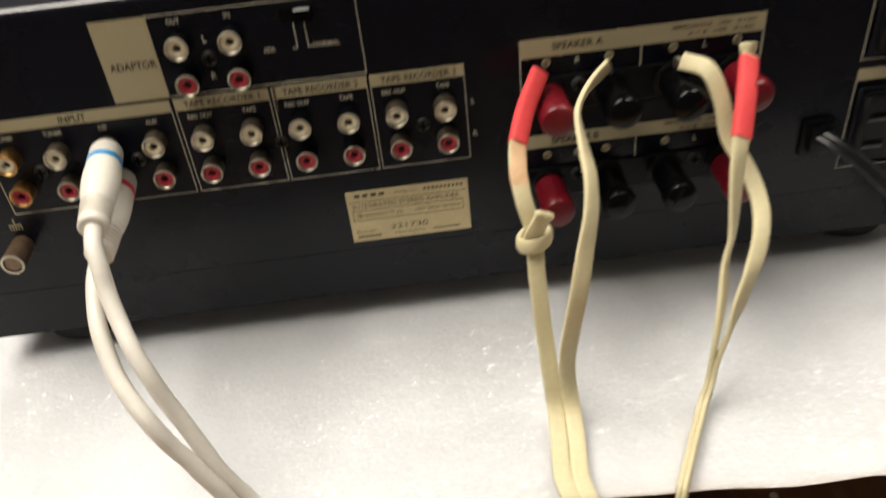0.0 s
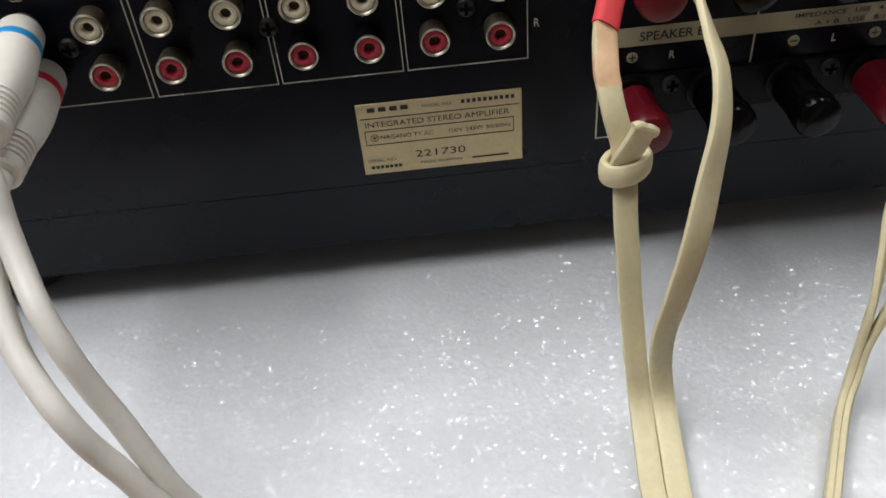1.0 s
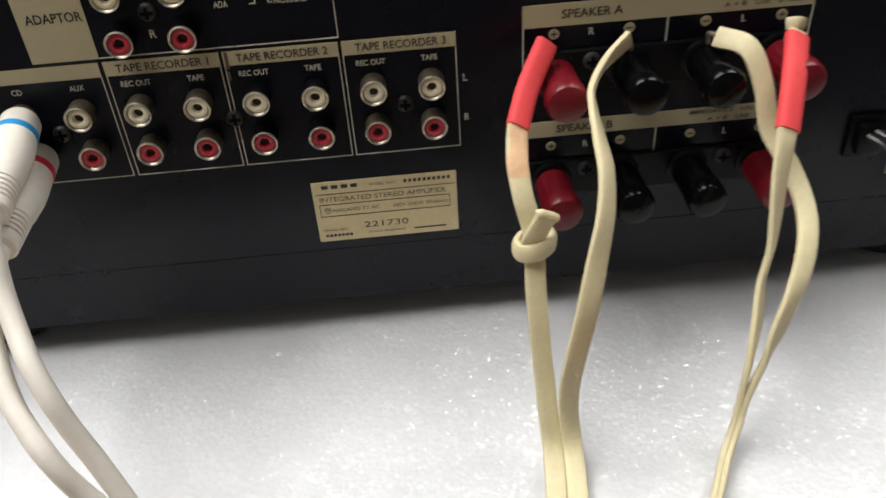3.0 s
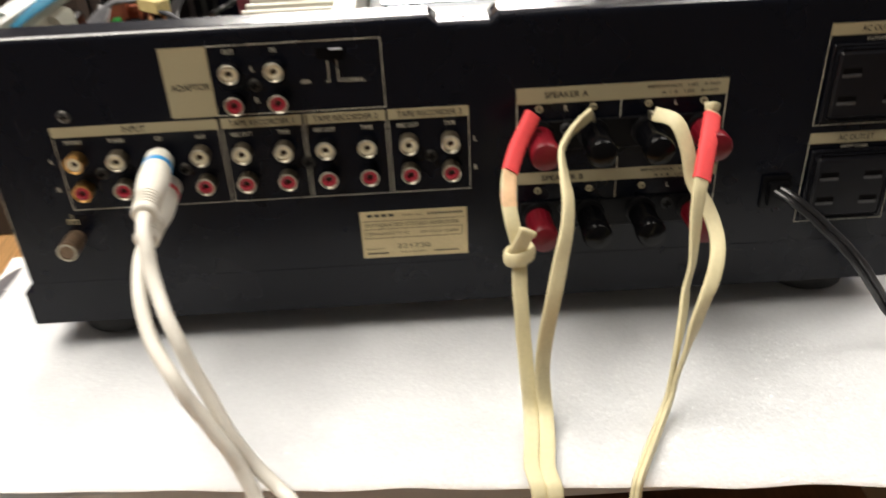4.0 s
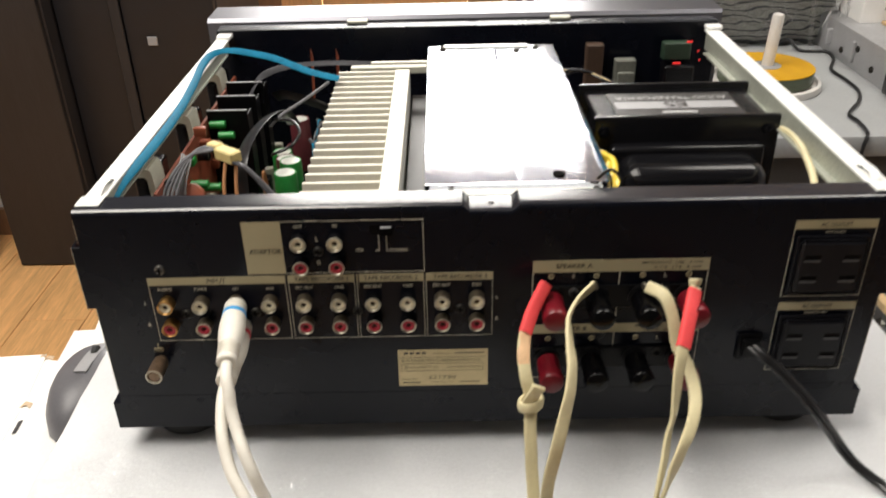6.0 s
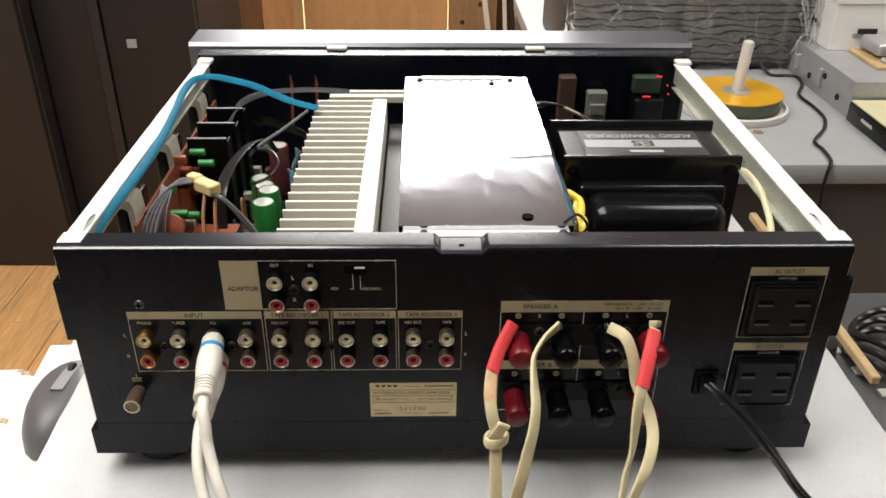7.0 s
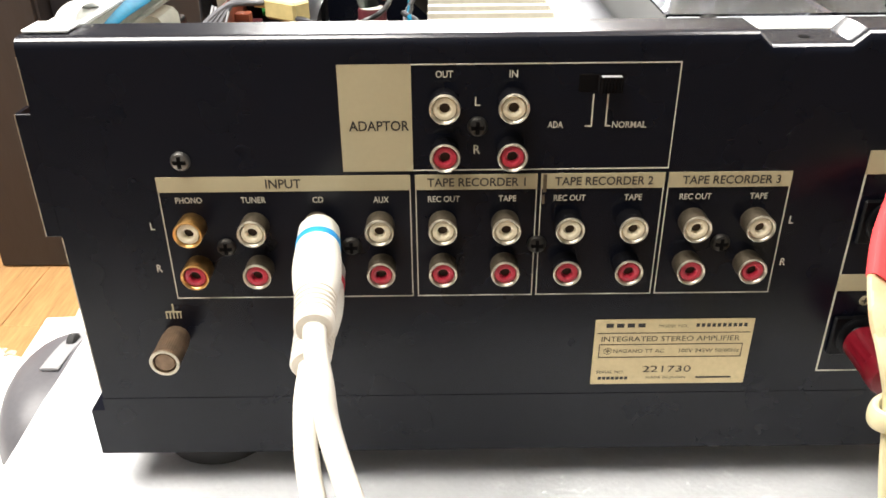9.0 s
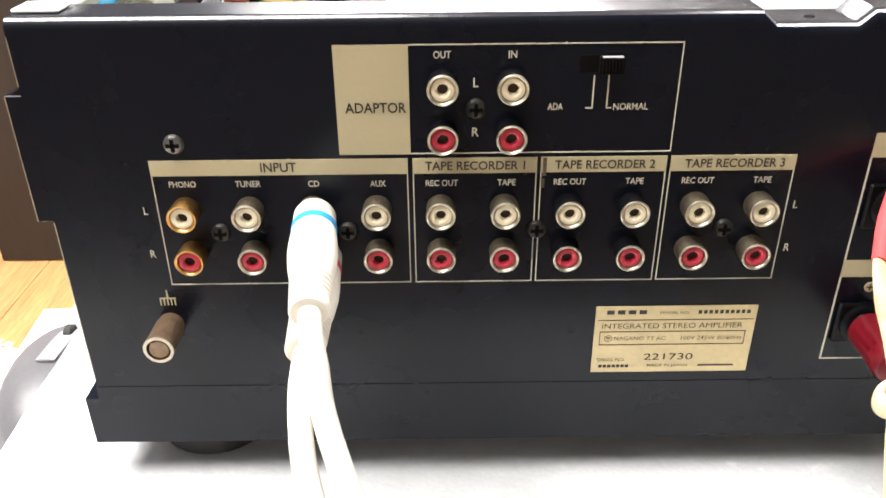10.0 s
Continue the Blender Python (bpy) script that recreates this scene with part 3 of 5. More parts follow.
WORDS = [("ADAPTOR", 95, 139, 17.4, 3.1, "ink"), ("INPUT", 65.5, 121.1, 10.6, 3.0, "ink")]
WORDS += [("TAPE RECORDER %d" % (k + 1), 123.4 + 38.3 * k, 121.05, 29.5, 2.8, "ink") for k in range(3)]
WORDS += [("REC OUT", 113.6 + 38.1 * k, 115.6, 9.6, 2.0, "print") for k in range(3)] + [("TAPE", 132.8 + 38.1 * k, 115.6, 5.4, 2.0, "print") for k in range(3)]
WORDS += [("PHONO", 36.5, 116, 8.0, 2.0, "print"), ("TUNER", 56, 115.9, 7.6, 2.0, "print"), ("CD", 75.5, 115.8, 3.3, 2.0, "print"), ("AUX", 94.6, 115.6, 4.7, 2.0, "print")]
WORDS += [("OUT", 114, 154.1, 4.9, 2.1, "print"), ("IN", 133.5, 154, 2.4, 2.1, "print"), ("L", 123.4, 146.1, 1.5, 2.7, "print"), ("R", 123.4, 131.5, 2.0, 2.7, "print")]
WORDS += [("ADA", 146, 138.9, 4.4, 2.0, "print"), ("NORMAL", 167.4, 138.7, 9.9, 2.0, "print")]
WORDS += [("L", 220.5, 107.3, 1.3, 2.6, "print"), ("R", 220.6, 92.6, 1.7, 2.6, "print"), ("L", 24.1, 107.4, 1.3, 2.6, "print"), ("R", 23.8, 92.6, 1.7, 2.6, "print")]
WORDS += [("SPEAKER A", 262.6, 126.2, 20, 3.0, "ink"), ("SPEAKER B", 262, 84.4, 20, 3.0, "ink")]
for z in (126, 84.3):
    WORDS += [("IMPEDANCE   USE   4-16\u03a9", 316, z + 1.6, 33, 1.6, "ink"), ("A + B   USE   8-16\u03a9", 319, z - 1.4, 26, 1.6, "ink")]
for z in (119.6, 77.5):
    WORDS += [("R", 262.6, z, 1.8, 2.6, "print"), ("L", 313.2, z, 1.4, 2.6, "print")]
WORDS += [("AC OUTLET", 401, 149.1, 17, 2.7, "ink"), ("AC OUTLET", 401, 97, 17, 2.7, "ink")]
WORDS += [("SWITCHED", 401, 144.4, 10.5, 1.6, "print"), ("UNSWITCHED", 401, 92.4, 13, 1.6, "print"), ("TOTAL 100W", 401, 141.7, 12.4, 1.6, "print"), ("TOTAL 100W", 401, 89.7, 12.4, 1.6, "print")]
for body, x, z, w, h, ink in WORDS:
    printed("lettering", letters(body, x, z, w, h), "lines" if ink == "print" else ink)
printed("scuffed_patch", bar(143.4, 144.5, 117.5, 123.3, -0.3), "tarnish")
printed("scuffed_patch", bar(143.3, 144.1, 113.6, 116.6, -0.3), "tarnish")

for z in (119.6, 77.6):
    for x, sign in ((250.2, "+"), (275.2, "-"), (300.6, "-"), (326, "+")):
        disc = part("polarity_mark", moved(lathe([(1.75, 0), (1.75, 0.3)], 20), Matrix.Translation((x, 0, z)) @ OUT), M["print"], panel)
        cross = [bar(x - 1.15, x + 1.15, z - 0.22, z + 0.22, -0.42)] + ([bar(x - 0.22, x + 0.22, z - 1.15, z + 1.15, -0.42)] if sign == "+" else [])
        printed("polarity_sign", join(*cross), "ink")

# type plate
plate = part("type_plate", box(163.2, 215.7, -0.5, 0, 45.1, 71.4, 0.2), M["plate"], amp, "pale gold type plate with black print")
for g in (*[bar(166.8 + 3.5 * k, 169.2 + 3.5 * k, 68.4, 69.9, -0.62) for k in range(4)], *[bar(196.5 + 1.75 * k, 197.6 + 1.75 * k, 68.4, 69.7, -0.62) for k in range(10)], bar(164.2, 214.8, 66, 66.25, -0.62), outline(165, 213, 56.3, 61.7, 0.25, -0.62), bar(167.3, 168.7, 59.3, 59.5, -0.62), bar(167.3, 168.7, 58.8, 59.0, -0.62), bar(167.9, 168.1, 58.2, 58.8, -0.62), *[bar(165.6 + 1.5 * k, 166.7 + 1.5 * k, 47.2, 48.3, -0.62) for k in range(7)], bar(199, 211, 47.5, 48.1, -0.62)):
    part("printed_mark", g, M["ink"], plate)
for body, x, z, w, h in (("INTEGRATED STEREO AMPLIFIER", 188.6, 63.9, 46, 2.0), ("100V 245W 50/60Hz", 202, 59, 20, 1.5), ("MODEL NO.", 188.9, 68.9, 9.6, 1.1), ("NAGANO TT AC", 178.4, 59, 17, 1.5), ("SERIAL NO.", 169.6, 50.4, 9.4, 1.2), ("221730", 188.7, 51.5, 16.4, 2.6), ("MADE IN JAPAN", 188.7, 47.8, 13.4, 1.3)):
    part("lettering", letters(body, x, z, w, h, -0.66, 0, 0.0), M["ink"], plate)

part("approval_ring", moved(lathe([(1.35, 0.6), (1.35, 0.64), (1.15, 0.64), (1.15, 0.6)], 24, ring=True), Matrix.Translation((168, 0, 59)) @ OUT), M["ink"], plate)

# phono sockets
RIM = {k: mesh_of("socket_collar", moved(lathe([(4.3, 0), (4.35, 1.0), (4.35, 6.2), (4.25, 6.4), (3.6, 6.4), (3.5, 3.5)], 28), OUT), M[k]) for k in ("black", "tarnish", "brass")}
RING = {k: mesh_of("insulator", moved(lathe([(3.42, 2), (3.4, 5.9), (3.2, 6.2), (2.2, 6.3), (1.75, 6.05), (1.5, 5.4), (1.5, 2)], 24, ring=True), OUT), M[k]) for k in ("ivory", "red")}
EDGE = {k: mesh_of("rim", moved(lathe([(4.3, 6.2), (4.42, 6.45), (4.34, 6.8), (4.1, 6.95), (3.75, 6.75), (3.5, 6.35), (3.4, 5.2)], 28, ring=True), OUT), M[k]) for k in ("nickel", "brass")}
CORE = mesh_of("contact_hole", moved(lathe([(1.6, 0), (1.6, 4.4)], 16), OUT), M["socketcore"])


def socket(x, z, ring, metal):
    s = piece("phono_socket", RIM[metal], amp, (x, 0, z))
    piece("insulator", RING[ring], s, (x, 0, z))
    piece("rim", EDGE["brass" if metal == "brass" else "nickel"], s, (x, 0, z))
    piece("contact_hole", CORE, s, (x, 0, z))


for k in range(10):
    x = 36.5 + 19.17 * k
    metal = "brass" if k == 0 else "black" if k in (6, 7) else "tarnish"
    socket(x, 107.4, "ivory", metal)
    socket(x, 92.6, "red", metal)
for x in (114, 133.4):
    socket(x, 145.8, "ivory", "black")
    socket(x, 131.2, "red", "black")

HEAD = mesh_of("screw", moved(lathe([(3.0, 0), (3.0, 0.5), (2.5, 1.3), (1.4, 1.75), (0.3, 1.9)], 20), OUT), M["screw"])
DARKHEAD = mesh_of("screw", moved(lathe([(3.0, 0), (3.0, 0.5), (2.5, 1.3), (1.4, 1.75), (0.3, 1.9)], 20), OUT), M["rubber"])
SLOT = mesh_of("cross_recess", join(box(-1.9, 1.9, -1.98, -1.0, -0.55, 0.55), box(-0.55, 0.55, -1.98, -1.0, -1.9, 1.9)), M["hole"])
s = piece("screw", mesh_of("screw", moved(lathe([(3.0, 0), (3.0, 0.5), (2.5, 1.3), (1.4, 1.75), (0.3, 1.9)], 20), OUT), M["palescrew"]), amp, (36, 0, 128.7), "dull nickel-plated screw")
piece("cross_recess", SLOT, s, (36, 0, 128.7))
for x, z in ((45.9, 99.8), (84.8, 99.8), (142.4, 99.8), (199.8, 99.6), (123.5, 138.5)):
    s = piece("screw", HEAD, amp, (x, 0, z))
    piece("cross_recess", SLOT, s, (x, 0, z))

# slide switch
sw = part("slide_switch", box(152, 164.4, -0.3, 1, 148.6, 153.7, 0.2), M["hole"], amp, "black slide switch in its slot")
part("knob", prism([(157.4, 0), (157.4, -3.2)] + [(157.7 + 0.45 * k, -3.6 if k % 2 else -3.1) for k in range(14)] + [(164, -3.2), (164, 0)], 149, 153.4, "z"), M["hole"], sw)

# pale strip that paints the highlight on the knob's upper face
part("knob_highlight", box(158.0, 163.6, -3.2, -1.6, 153.35, 153.7, 0.1), M["label"], sw, "pale painted highlight on top of the knob")

# earth terminal
earth = part("earth_terminal", moved(lathe([(4.2, 0), (4.2, 2), (4.6, 2.4), (4.62, 12.6), (4.8, 12.9), (4.8, 14.5), (4.6, 14.7), (3.7, 14.7), (3.6, 13.4), (0.2, 13.4)], 120, 40, 0.13, (2.3, 14.6)), Matrix.Translation((25.1, 0, 66.4)) @ OUT), M["copper"], amp, "knurled brownish metal earth terminal")
part("rim", moved(lathe([(4.72, 14.55), (4.72, 14.85), (3.75, 14.85), (3.75, 14.55)], 48, ring=True), Matrix.Translation((25.1, 0, 66.4)) @ OUT), M["nickel"], earth)
part("stud", moved(lathe([(3.3, 11), (3.3, 14.2), (3.0, 14.5)], 24), Matrix.Translation((25.1, 0, 66.4)) @ OUT), M["copper"], earth)

# loudspeaker terminals
CAP = lathe([(5.4, 5), (6.4, 5.4), (6.4, 8), (6.5, 8.4), (6.5, 19), (6.9, 19.6), (6.9, 24), (6.2, 25.4), (4.4, 26.2), (1, 26.4)], 64, 16, 0.32, (8.3, 19.2))
COLLAR = lathe([(7.4, 0), (7.4, 2.5), (6.6, 3.2), (5.0, 3.4), (4.2, 5.4)], 32)
CAPS = {k: mesh_of("terminal_cap", moved(CAP, OUT), M[m]) for k, m in (("postred", "postred"), ("black", "capblack"))}
COLLARS = {k: mesh_of("terminal_collar", moved(COLLAR, OUT), M["pit"]) for k in ("postred", "black")}
block = part("terminal_block", join(box(241.5, 334.8, -1.6, 0, 99, 114, 0.6), box(241.5, 334.8, -1.6, 0, 57, 72, 0.6)), M["pit"], amp, "black terminal mounting strips")
for z in (106.8, 64.6):
    for x, colour in ((250.2, "postred"), (275.4, "black"), (300.6, "black"), (326, "postred")):
        s = piece("speaker_terminal", COLLARS[colour], amp, (x, 0, z), ("red" if colour == "postred" else "black") + " plastic screw terminal")
        piece("cap", CAPS[colour], s, (x, 0, z))
for z in (110, 68):
    for x in (262.8, 313.2):
        s = piece("screw", DARKHEAD, amp, (x, -1.6, z))
        piece("cross_recess", SLOT, s, (x, -1.6, z))

# mains outlets
for z0 in (107.2, 55.6):
    o = part("mains_outlet", join(box(381.0, 420.2, -2.2, 0, z0 - 1.4, z0 + 35.6, 0.5), box(382.0, 419.2, -5, -2, z0, z0 + 34.2, 2.3, 1)), M["socket"], amp, "black two-way mains outlet")
    for x in (389.9, 411.0):
        for z in (8.9, 22.0):
            part("slot", box(x - 4.2, x + 4.2, -5.08, -4.6, z0 + z + 0.7, z0 + z + 3.4), M["hole"], o)
            # lip below each slot, a lighter grey than the outlet body
            part("slot_lip", box(x - 4.3, x + 4.3, -5.45, -4.7, z0 + z - 0.8, z0 + z + 0.6, 0.25, 2), M["slotlip"], o)
            part("slot_ridge", box(x - 1.4, x + 1.4, -5.06, -4.8, z0 + z + 4.0, z0 + z + 4.6), M["socket"], o)
part("cord_bushing", join(box(359.5, 373.5, -2, 0, 61.5, 79, 0.9, 2), box(361.5, 371.5, -6, -2, 64.5, 77, 1.5, 2)), M["pit"], amp, "black strain-relief bushing")
WIRE = [(365.5, -4, 73.5), (372, -12, 70.5), (380, -16.5, 64.5), (387, -21, 58), (393, -26.5, 52.5), (398, -30, 47), (402.5, -31, 41.5), (407, -31, 35), (411.5, -30.5, 29), (416, -30, 22.5), (421, -31.5, 16), (427, -36, 10), (434, -42, 6), (441, -50, 3.6), (446, -70, 3), (449, -95, 3), (450, -113, 2), (451, -119, -8), (451, -121, -60), (451, -122, -300)]
cord = part("power_cord", join(*[sweep([(x + d, y - abs(d) * 0.2, z + d * 0.55) for x, y, z in WIRE], 3.3, seg=10) for d in (-1.35, 1.35)]), M["cord"], amp, "black twin-core power cord")

# ---- inside the amplifier ----
part("bottom_board", box(8, 172, 22, 325, 58, 60), M["greenpcb"], amp, "dark green circuit board")
part("centre_board", box(172, 290, 22, 325, 58, 60), M["pcb"], amp)
sink = part("heat_sink", box(154.5, 166, 38, 268, 66, 154, 0.5), M["alu"], amp, "pale aluminium finned heat sink")
FIN = mesh_of("fin", box(-46, 0, -1.0, 1.0, -84, 0, 0.4), M["alu"])
for k in range(19):
    piece("fin", FIN, sink, (154.6, 42 + 12.3 * k, 154))
part("screen_plate", box(167.5, 180.5, 40, 268, 60, 132, 0.5), M["dimplate"], amp, "dull dark grey screening plate")
part("sink_bracket", box(118, 180, 268.5, 276, 150, 155.5, 0.5), M["bracket"], amp)
part("bracket_strip", box(134, 182, 278, 281, 152, 157, 0.4), M["alu"], amp)


def sheet_z(y):
    """The height of the shield: it rises from the rear edge, then levels out."""
    if y < 190:
        return 163.9 + 0.026 * (y - 27)
    d = min(y - 190, 50)
    return 168.14 + 0.026 * d - 0.00025 * d * d + 0.001 * max(0, y - 240)


def cover_sheet():
    v, f = [], []
    nx, ny = 68, 126
    for j in range(ny + 1):
        for i in range(nx + 1):
            u, w = i / nx, j / ny
            x, y = 181.5 + 101 * u, 27 + 252 * w
            z = sheet_z(y) + 0.4 * noise.noise(Vector((x * 0.016, y * 0.011, 5))) + 0.06 * noise.noise(Vector((x * 0.09 + y * 0.03, y * 0.04, 8))) + (0.3 + 0.2 * max(0, min(1, (y - 120) / 90))) * math.exp(-((x - 233) / 1.6) ** 2) + 0.1 * math.exp(-((y - 118 - 0.12 * (x - 234)) / 2.4) ** 2) * max(0, min(1, (x - 236) / 20))
            v.append((x, y, z))
    w = nx + 1
    f = [(j * w + i, j * w + i + 1, (j + 1) * w + i + 1, (j + 1) * w + i) for j in range(ny) for i in range(nx)]
    return v, f


shield = part("shield_cover", join(cover_sheet(), *[prism([(27, 110)] + [(27 + 15.72 * k, sheet_z(27 + 15.72 * k) - 0.5) for k in range(17)] + [(278.6, 110)], a, a + 1.5, "x") for a in (181.5, 281)], box(181.5, 282.5, 277.4, 279, 110, 168.4), box(181.5, 282.5, 26.4, 27.9, 110, 164)), M["mirror"], amp, "bright sheet metal shield under clear film", 60)
part("end_strip", box(194, 262, 272, 279.4, 168.8, 170.0, 0.3), M["zinc"], shield)
part("edge_film", prism([(281.5, 165.6), (285.5, 164.6), (286.4, 150), (285.6, 150), (284.6, 164), (281.5, 165)], 28, 176), M["film"], shield, "clear plastic film folded over the edge")
part("blue_strip", box(283.0, 284.6, 34, 120, 160, 164.2), M["bluewire"], shield)
for x, y in ((196, 22), (276, 22), (193, 271), (268, 271), (252, 262)):
    part("screw", moved(lathe([(2.6, 0), (2.6, 0.6), (1.6, 1.9), (0.3, 2.2)], 16), Matrix.Translation((x, y, 161.6 if y < 100 else 168.8))), M["screw"], shield)
part("front_lip", box(184, 280, 19, 26.4, 160.4, 161.6, 0.3), M["zinc"], shield, "bright folded lip of the shield")
part("hole", moved(lathe([(3.4, 0), (3.4, 0.2)], 20), Matrix.Translation((257, 37, 164.75))), M["hole"], shield)

# transformer
trafo = part("transformer", box(300, 412, 146, 196, 42, 153, 1.5, 2), M["core"], amp, "black lacquered transformer with a grey label")
part("end_plate", box(293.5, 419, 134, 139, 46, 160, 1.4, 2), M["core"], trafo)
part("end_plate", box(293.5, 419, 201, 206, 46, 160, 1.4, 2), M["core"], trafo)
part("winding_cover", box(308, 404, 96, 135, 62, 138, 13, 5), M["core"], trafo)
part("winding_cover", box(304, 408, 124, 136, 60, 142, 3, 3), M["core"], trafo)
part("winding_cover", box(308, 404, 206, 236, 62, 138, 13, 5), M["core"], trafo)
part("top_shroud", box(297, 415, 139, 201, 150, 155.6, 1.0), M["core"], trafo)
tag = part("label_plate", box(312, 400, 144, 192, 155.6, 156.1, 0.1), M["darklabel"], trafo, "grey paper label with faded print")
for w in (300, 412):
    for z in (150, 64):
        part("bolt", moved(lathe([(4.2, 0), (4.2, 2.4), (2, 2.4), (2, 5)], 6), Matrix.Translation((w, 134, z)) @ OUT), M["core"], trafo)


def flat_words(body, x, y, w, h, z):
    """Words lying flat, to be read from the front of the amplifier."""
    v, f = letters(body, 0, 0, w, h, 0)
    return [(x - p[0], y - p[2], z) for p in v], f


part("label_field", box(314, 398, 160, 174, 156.1, 156.3), M["label"], tag)
part("lettering", flat_words("AUDIO TRANSFORMER", 356, 181, 80, 7, 156.4), M["labeltext"], tag)
part("lettering", flat_words("ES", 356, 167, 16, 10, 156.6), M["ink"], tag)
part("printed_mark", box(344, 368, 151, 155, 156.1, 156.35), M["labeltext"], tag)
for k in range(2):
    part("yellow_lead", sweep([(287 + 2 * k, 112, 128), (289 + 3 * k, 102, 146), (292 - 3 * k, 93, 152), (295 + k, 84, 150 + 2 * k), (292 + 4 * k, 72, 150), (296 - 4 * k, 60, 148), (292 + 2 * k, 46, 144), (290, 34, 118)], 4.6, seg=8), M["yellowwire"], amp, "twisted yellow lead")
part("cable_tie", sweep([(276, 24, 167), (284, 27, 171), (292, 34, 160), (290, 40, 150)], 1.8, seg=6), M["cord"], amp)

# input board side
part("upright_board", prism([(14, 62), (16, 62), (16, 141), (14, 141)], 70, 300), M["pcb"], amp, "orange-brown upright circuit board")
for y in (92, 184, 278):
    part("board_clip", prism([(-5, 147), (-5, 151), (-2, 153), (7, 153), (9.4, 152.2), (11, 150), (13, 126), (8.5, 126), (7.6, 145), (6, 147)], y - 11, y + 9), M["bracket"], amp, "grey-beige plastic clip over the board")
    part("relay", box(-3, 7.4, y - 7, y + 34, 96, 145, 3, 3), M["black"], amp)
for y in (197, 229, 262):
    plate_y = part("cooling_plate", join(box(16.6, 47, y - 0.8, y + 0.8, 70, 147.4, 0.3), box(45.4, 47, y, y + 14, 70, 144, 0.3)), M["pit"], amp)
    part("bare_edge", box(17, 46.6, y - 0.8, y + 0.8, 147.4, 148), M["label"], plate_y)
CAN = {k: mesh_of("capacitor", lathe([(8.2, 0), (8.2, 42), (7.6, 43.4), (7.0, 43)], 24), M[k]) for k in ("greencap", "maroon")}
LID = mesh_of("capacitor_top", lathe([(7.0, 42.6), (6.6, 43.3), (0.2, 43.3)], 24), M["captop"])
for x, y, z, k in ((80, 147, 76, "greencap"), (80.5, 167.5, 76, "greencap"), (75, 252, 76, "maroon"), (64, 222, 60, "greencap"), (70, 205, 62, "maroon"), (60, 120, 58, "maroon"), (95, 228, 60, "maroon"), (56, 92, 56, "maroon")):
    c = piece("capacitor", CAN[k], amp, (x, y, z), ("green" if k == "greencap" else "maroon") + " electrolytic capacitor")
    piece("capacitor_top", LID, c, (x, y, z))
SMALL = mesh_of("small_capacitor", moved(lathe([(2.9, 0), (2.9, 11), (2.4, 11.5)], 16), along((0, 0, 0), (1, 0, 0))), M["greencap"])
for x, y, z in ((19, 193, 138), (27, 184, 133), (22, 119, 124), (24, 140, 112), (40, 96, 90)):
    piece("small_capacitor", SMALL, amp, (x, y, z), "small green capacitor")
part("input_board", box(26, 58, 60, 160, 92, 94), M["pcb"], amp)
for k in range(26):
    r = random.Random(k)
    x, y = r.uniform(34, 104), r.uniform(50, 318)
    part("component", box(x, x + r.uniform(4, 11), y, y + r.uniform(4, 12), 60, 60 + r.uniform(8, 46), 0.8), M[r.choice(["black", "pit", "copperpart", "maroon", "black", "greenpcb", "pit", "bracket"])], amp)
for k in range(14):
    r = random.Random(90 + k)
    x, y = r.uniform(168, 178), 40 + 16 * k
    part("component", box(x, x + r.uniform(4, 9), y, y + r.uniform(5, 10), 60, 60 + r.uniform(10, 60), 0.8), M[r.choice(["black", "bracket", "copperpart", "alu"])], amp)
part("film_part", moved(lathe([(2, 0), (9, 2), (9, 6), (2, 8)], 20), along((28, 100, 124), (28, 99, 124.4))), M["copperpart"], amp)
part("connector", join(moved(box(-9, 9, -4.5, 4.5, -4, 4, 1), Matrix.Translation((52, 110, 149)) @ Matrix.Rotation(radians(-38), 4, "Z")), moved(box(-5, 5, -3.5, 3.5, -3, 3, 1), Matrix.Translation((42, 119, 151)) @ Matrix.Rotation(radians(-30), 4, "Z"))), M["yellow"], amp, "yellow plastic wire connector")
for k in range(4):
    part("grey_lead", sweep([(13 + 2.4 * k, 58 + 2 * k, 112), (17 + 2.4 * k, 82 + 2 * k, 138), (28 + 1.4 * k, 102 + 2 * k, 151 + 0.6 * k), (42, 113 + 1.4 * k, 151)], 2.2, seg=8), M["palewire"], amp)
for k in range(3):
    part("grey_lead", sweep([(56, 107 - 2 * k, 147), (68, 99 - 2.4 * k, 142 + k), (84, 92 - 3 * k, 126), (100, 84 - 2 * k, 100)], 2.2, seg=8), M[("palewire", "cord", "greywire")[k]], amp)
for k in range(18):
    r = random.Random(200 + k)
    y, z = r.uniform(76, 292), r.uniform(84, 142)
    x = 16
    part("component", box(x - 0.5, x + r.uniform(4, 10), y, y + r.uniform(4, 10), z, z + r.uniform(4, 9), 0.8, 2), M[r.choice(["black", "copperpart", "bracket", "black", "greencap", "maroon", "captop"])], amp)
for k in range(6):
    part("pale_lead", sweep([(20 + 1.1 * k, 84, 100), (19 + 1.5 * k, 96 - k, 132), (22 + 1.7 * k, 112 - 2 * k, 150)], 1.1, seg=6), M["label"], amp)
for k in range(8):
    r = random.Random(40 + k)
    part("component", box(26 + 7 * (k % 4), 31 + 7 * (k % 4), 62 + 26 * (k // 4), 70 + 26 * (k // 4) + r.uniform(-2, 6), 94, 104 + r.uniform(0, 26), 0.8, 2), M[("copperpart", "black", "maroon", "copperpart", "greencap", "black", "orangewire", "bracket")[k]], amp)
for k in range(2):
    part("orange_lead", sweep([(50 + 7 * k, 108, 144), (50 + 8 * k, 96, 130), (52 + 8 * k, 86, 108), (54 + 8 * k, 80, 70)], 2.4, seg=8), M["orangewire"], amp)
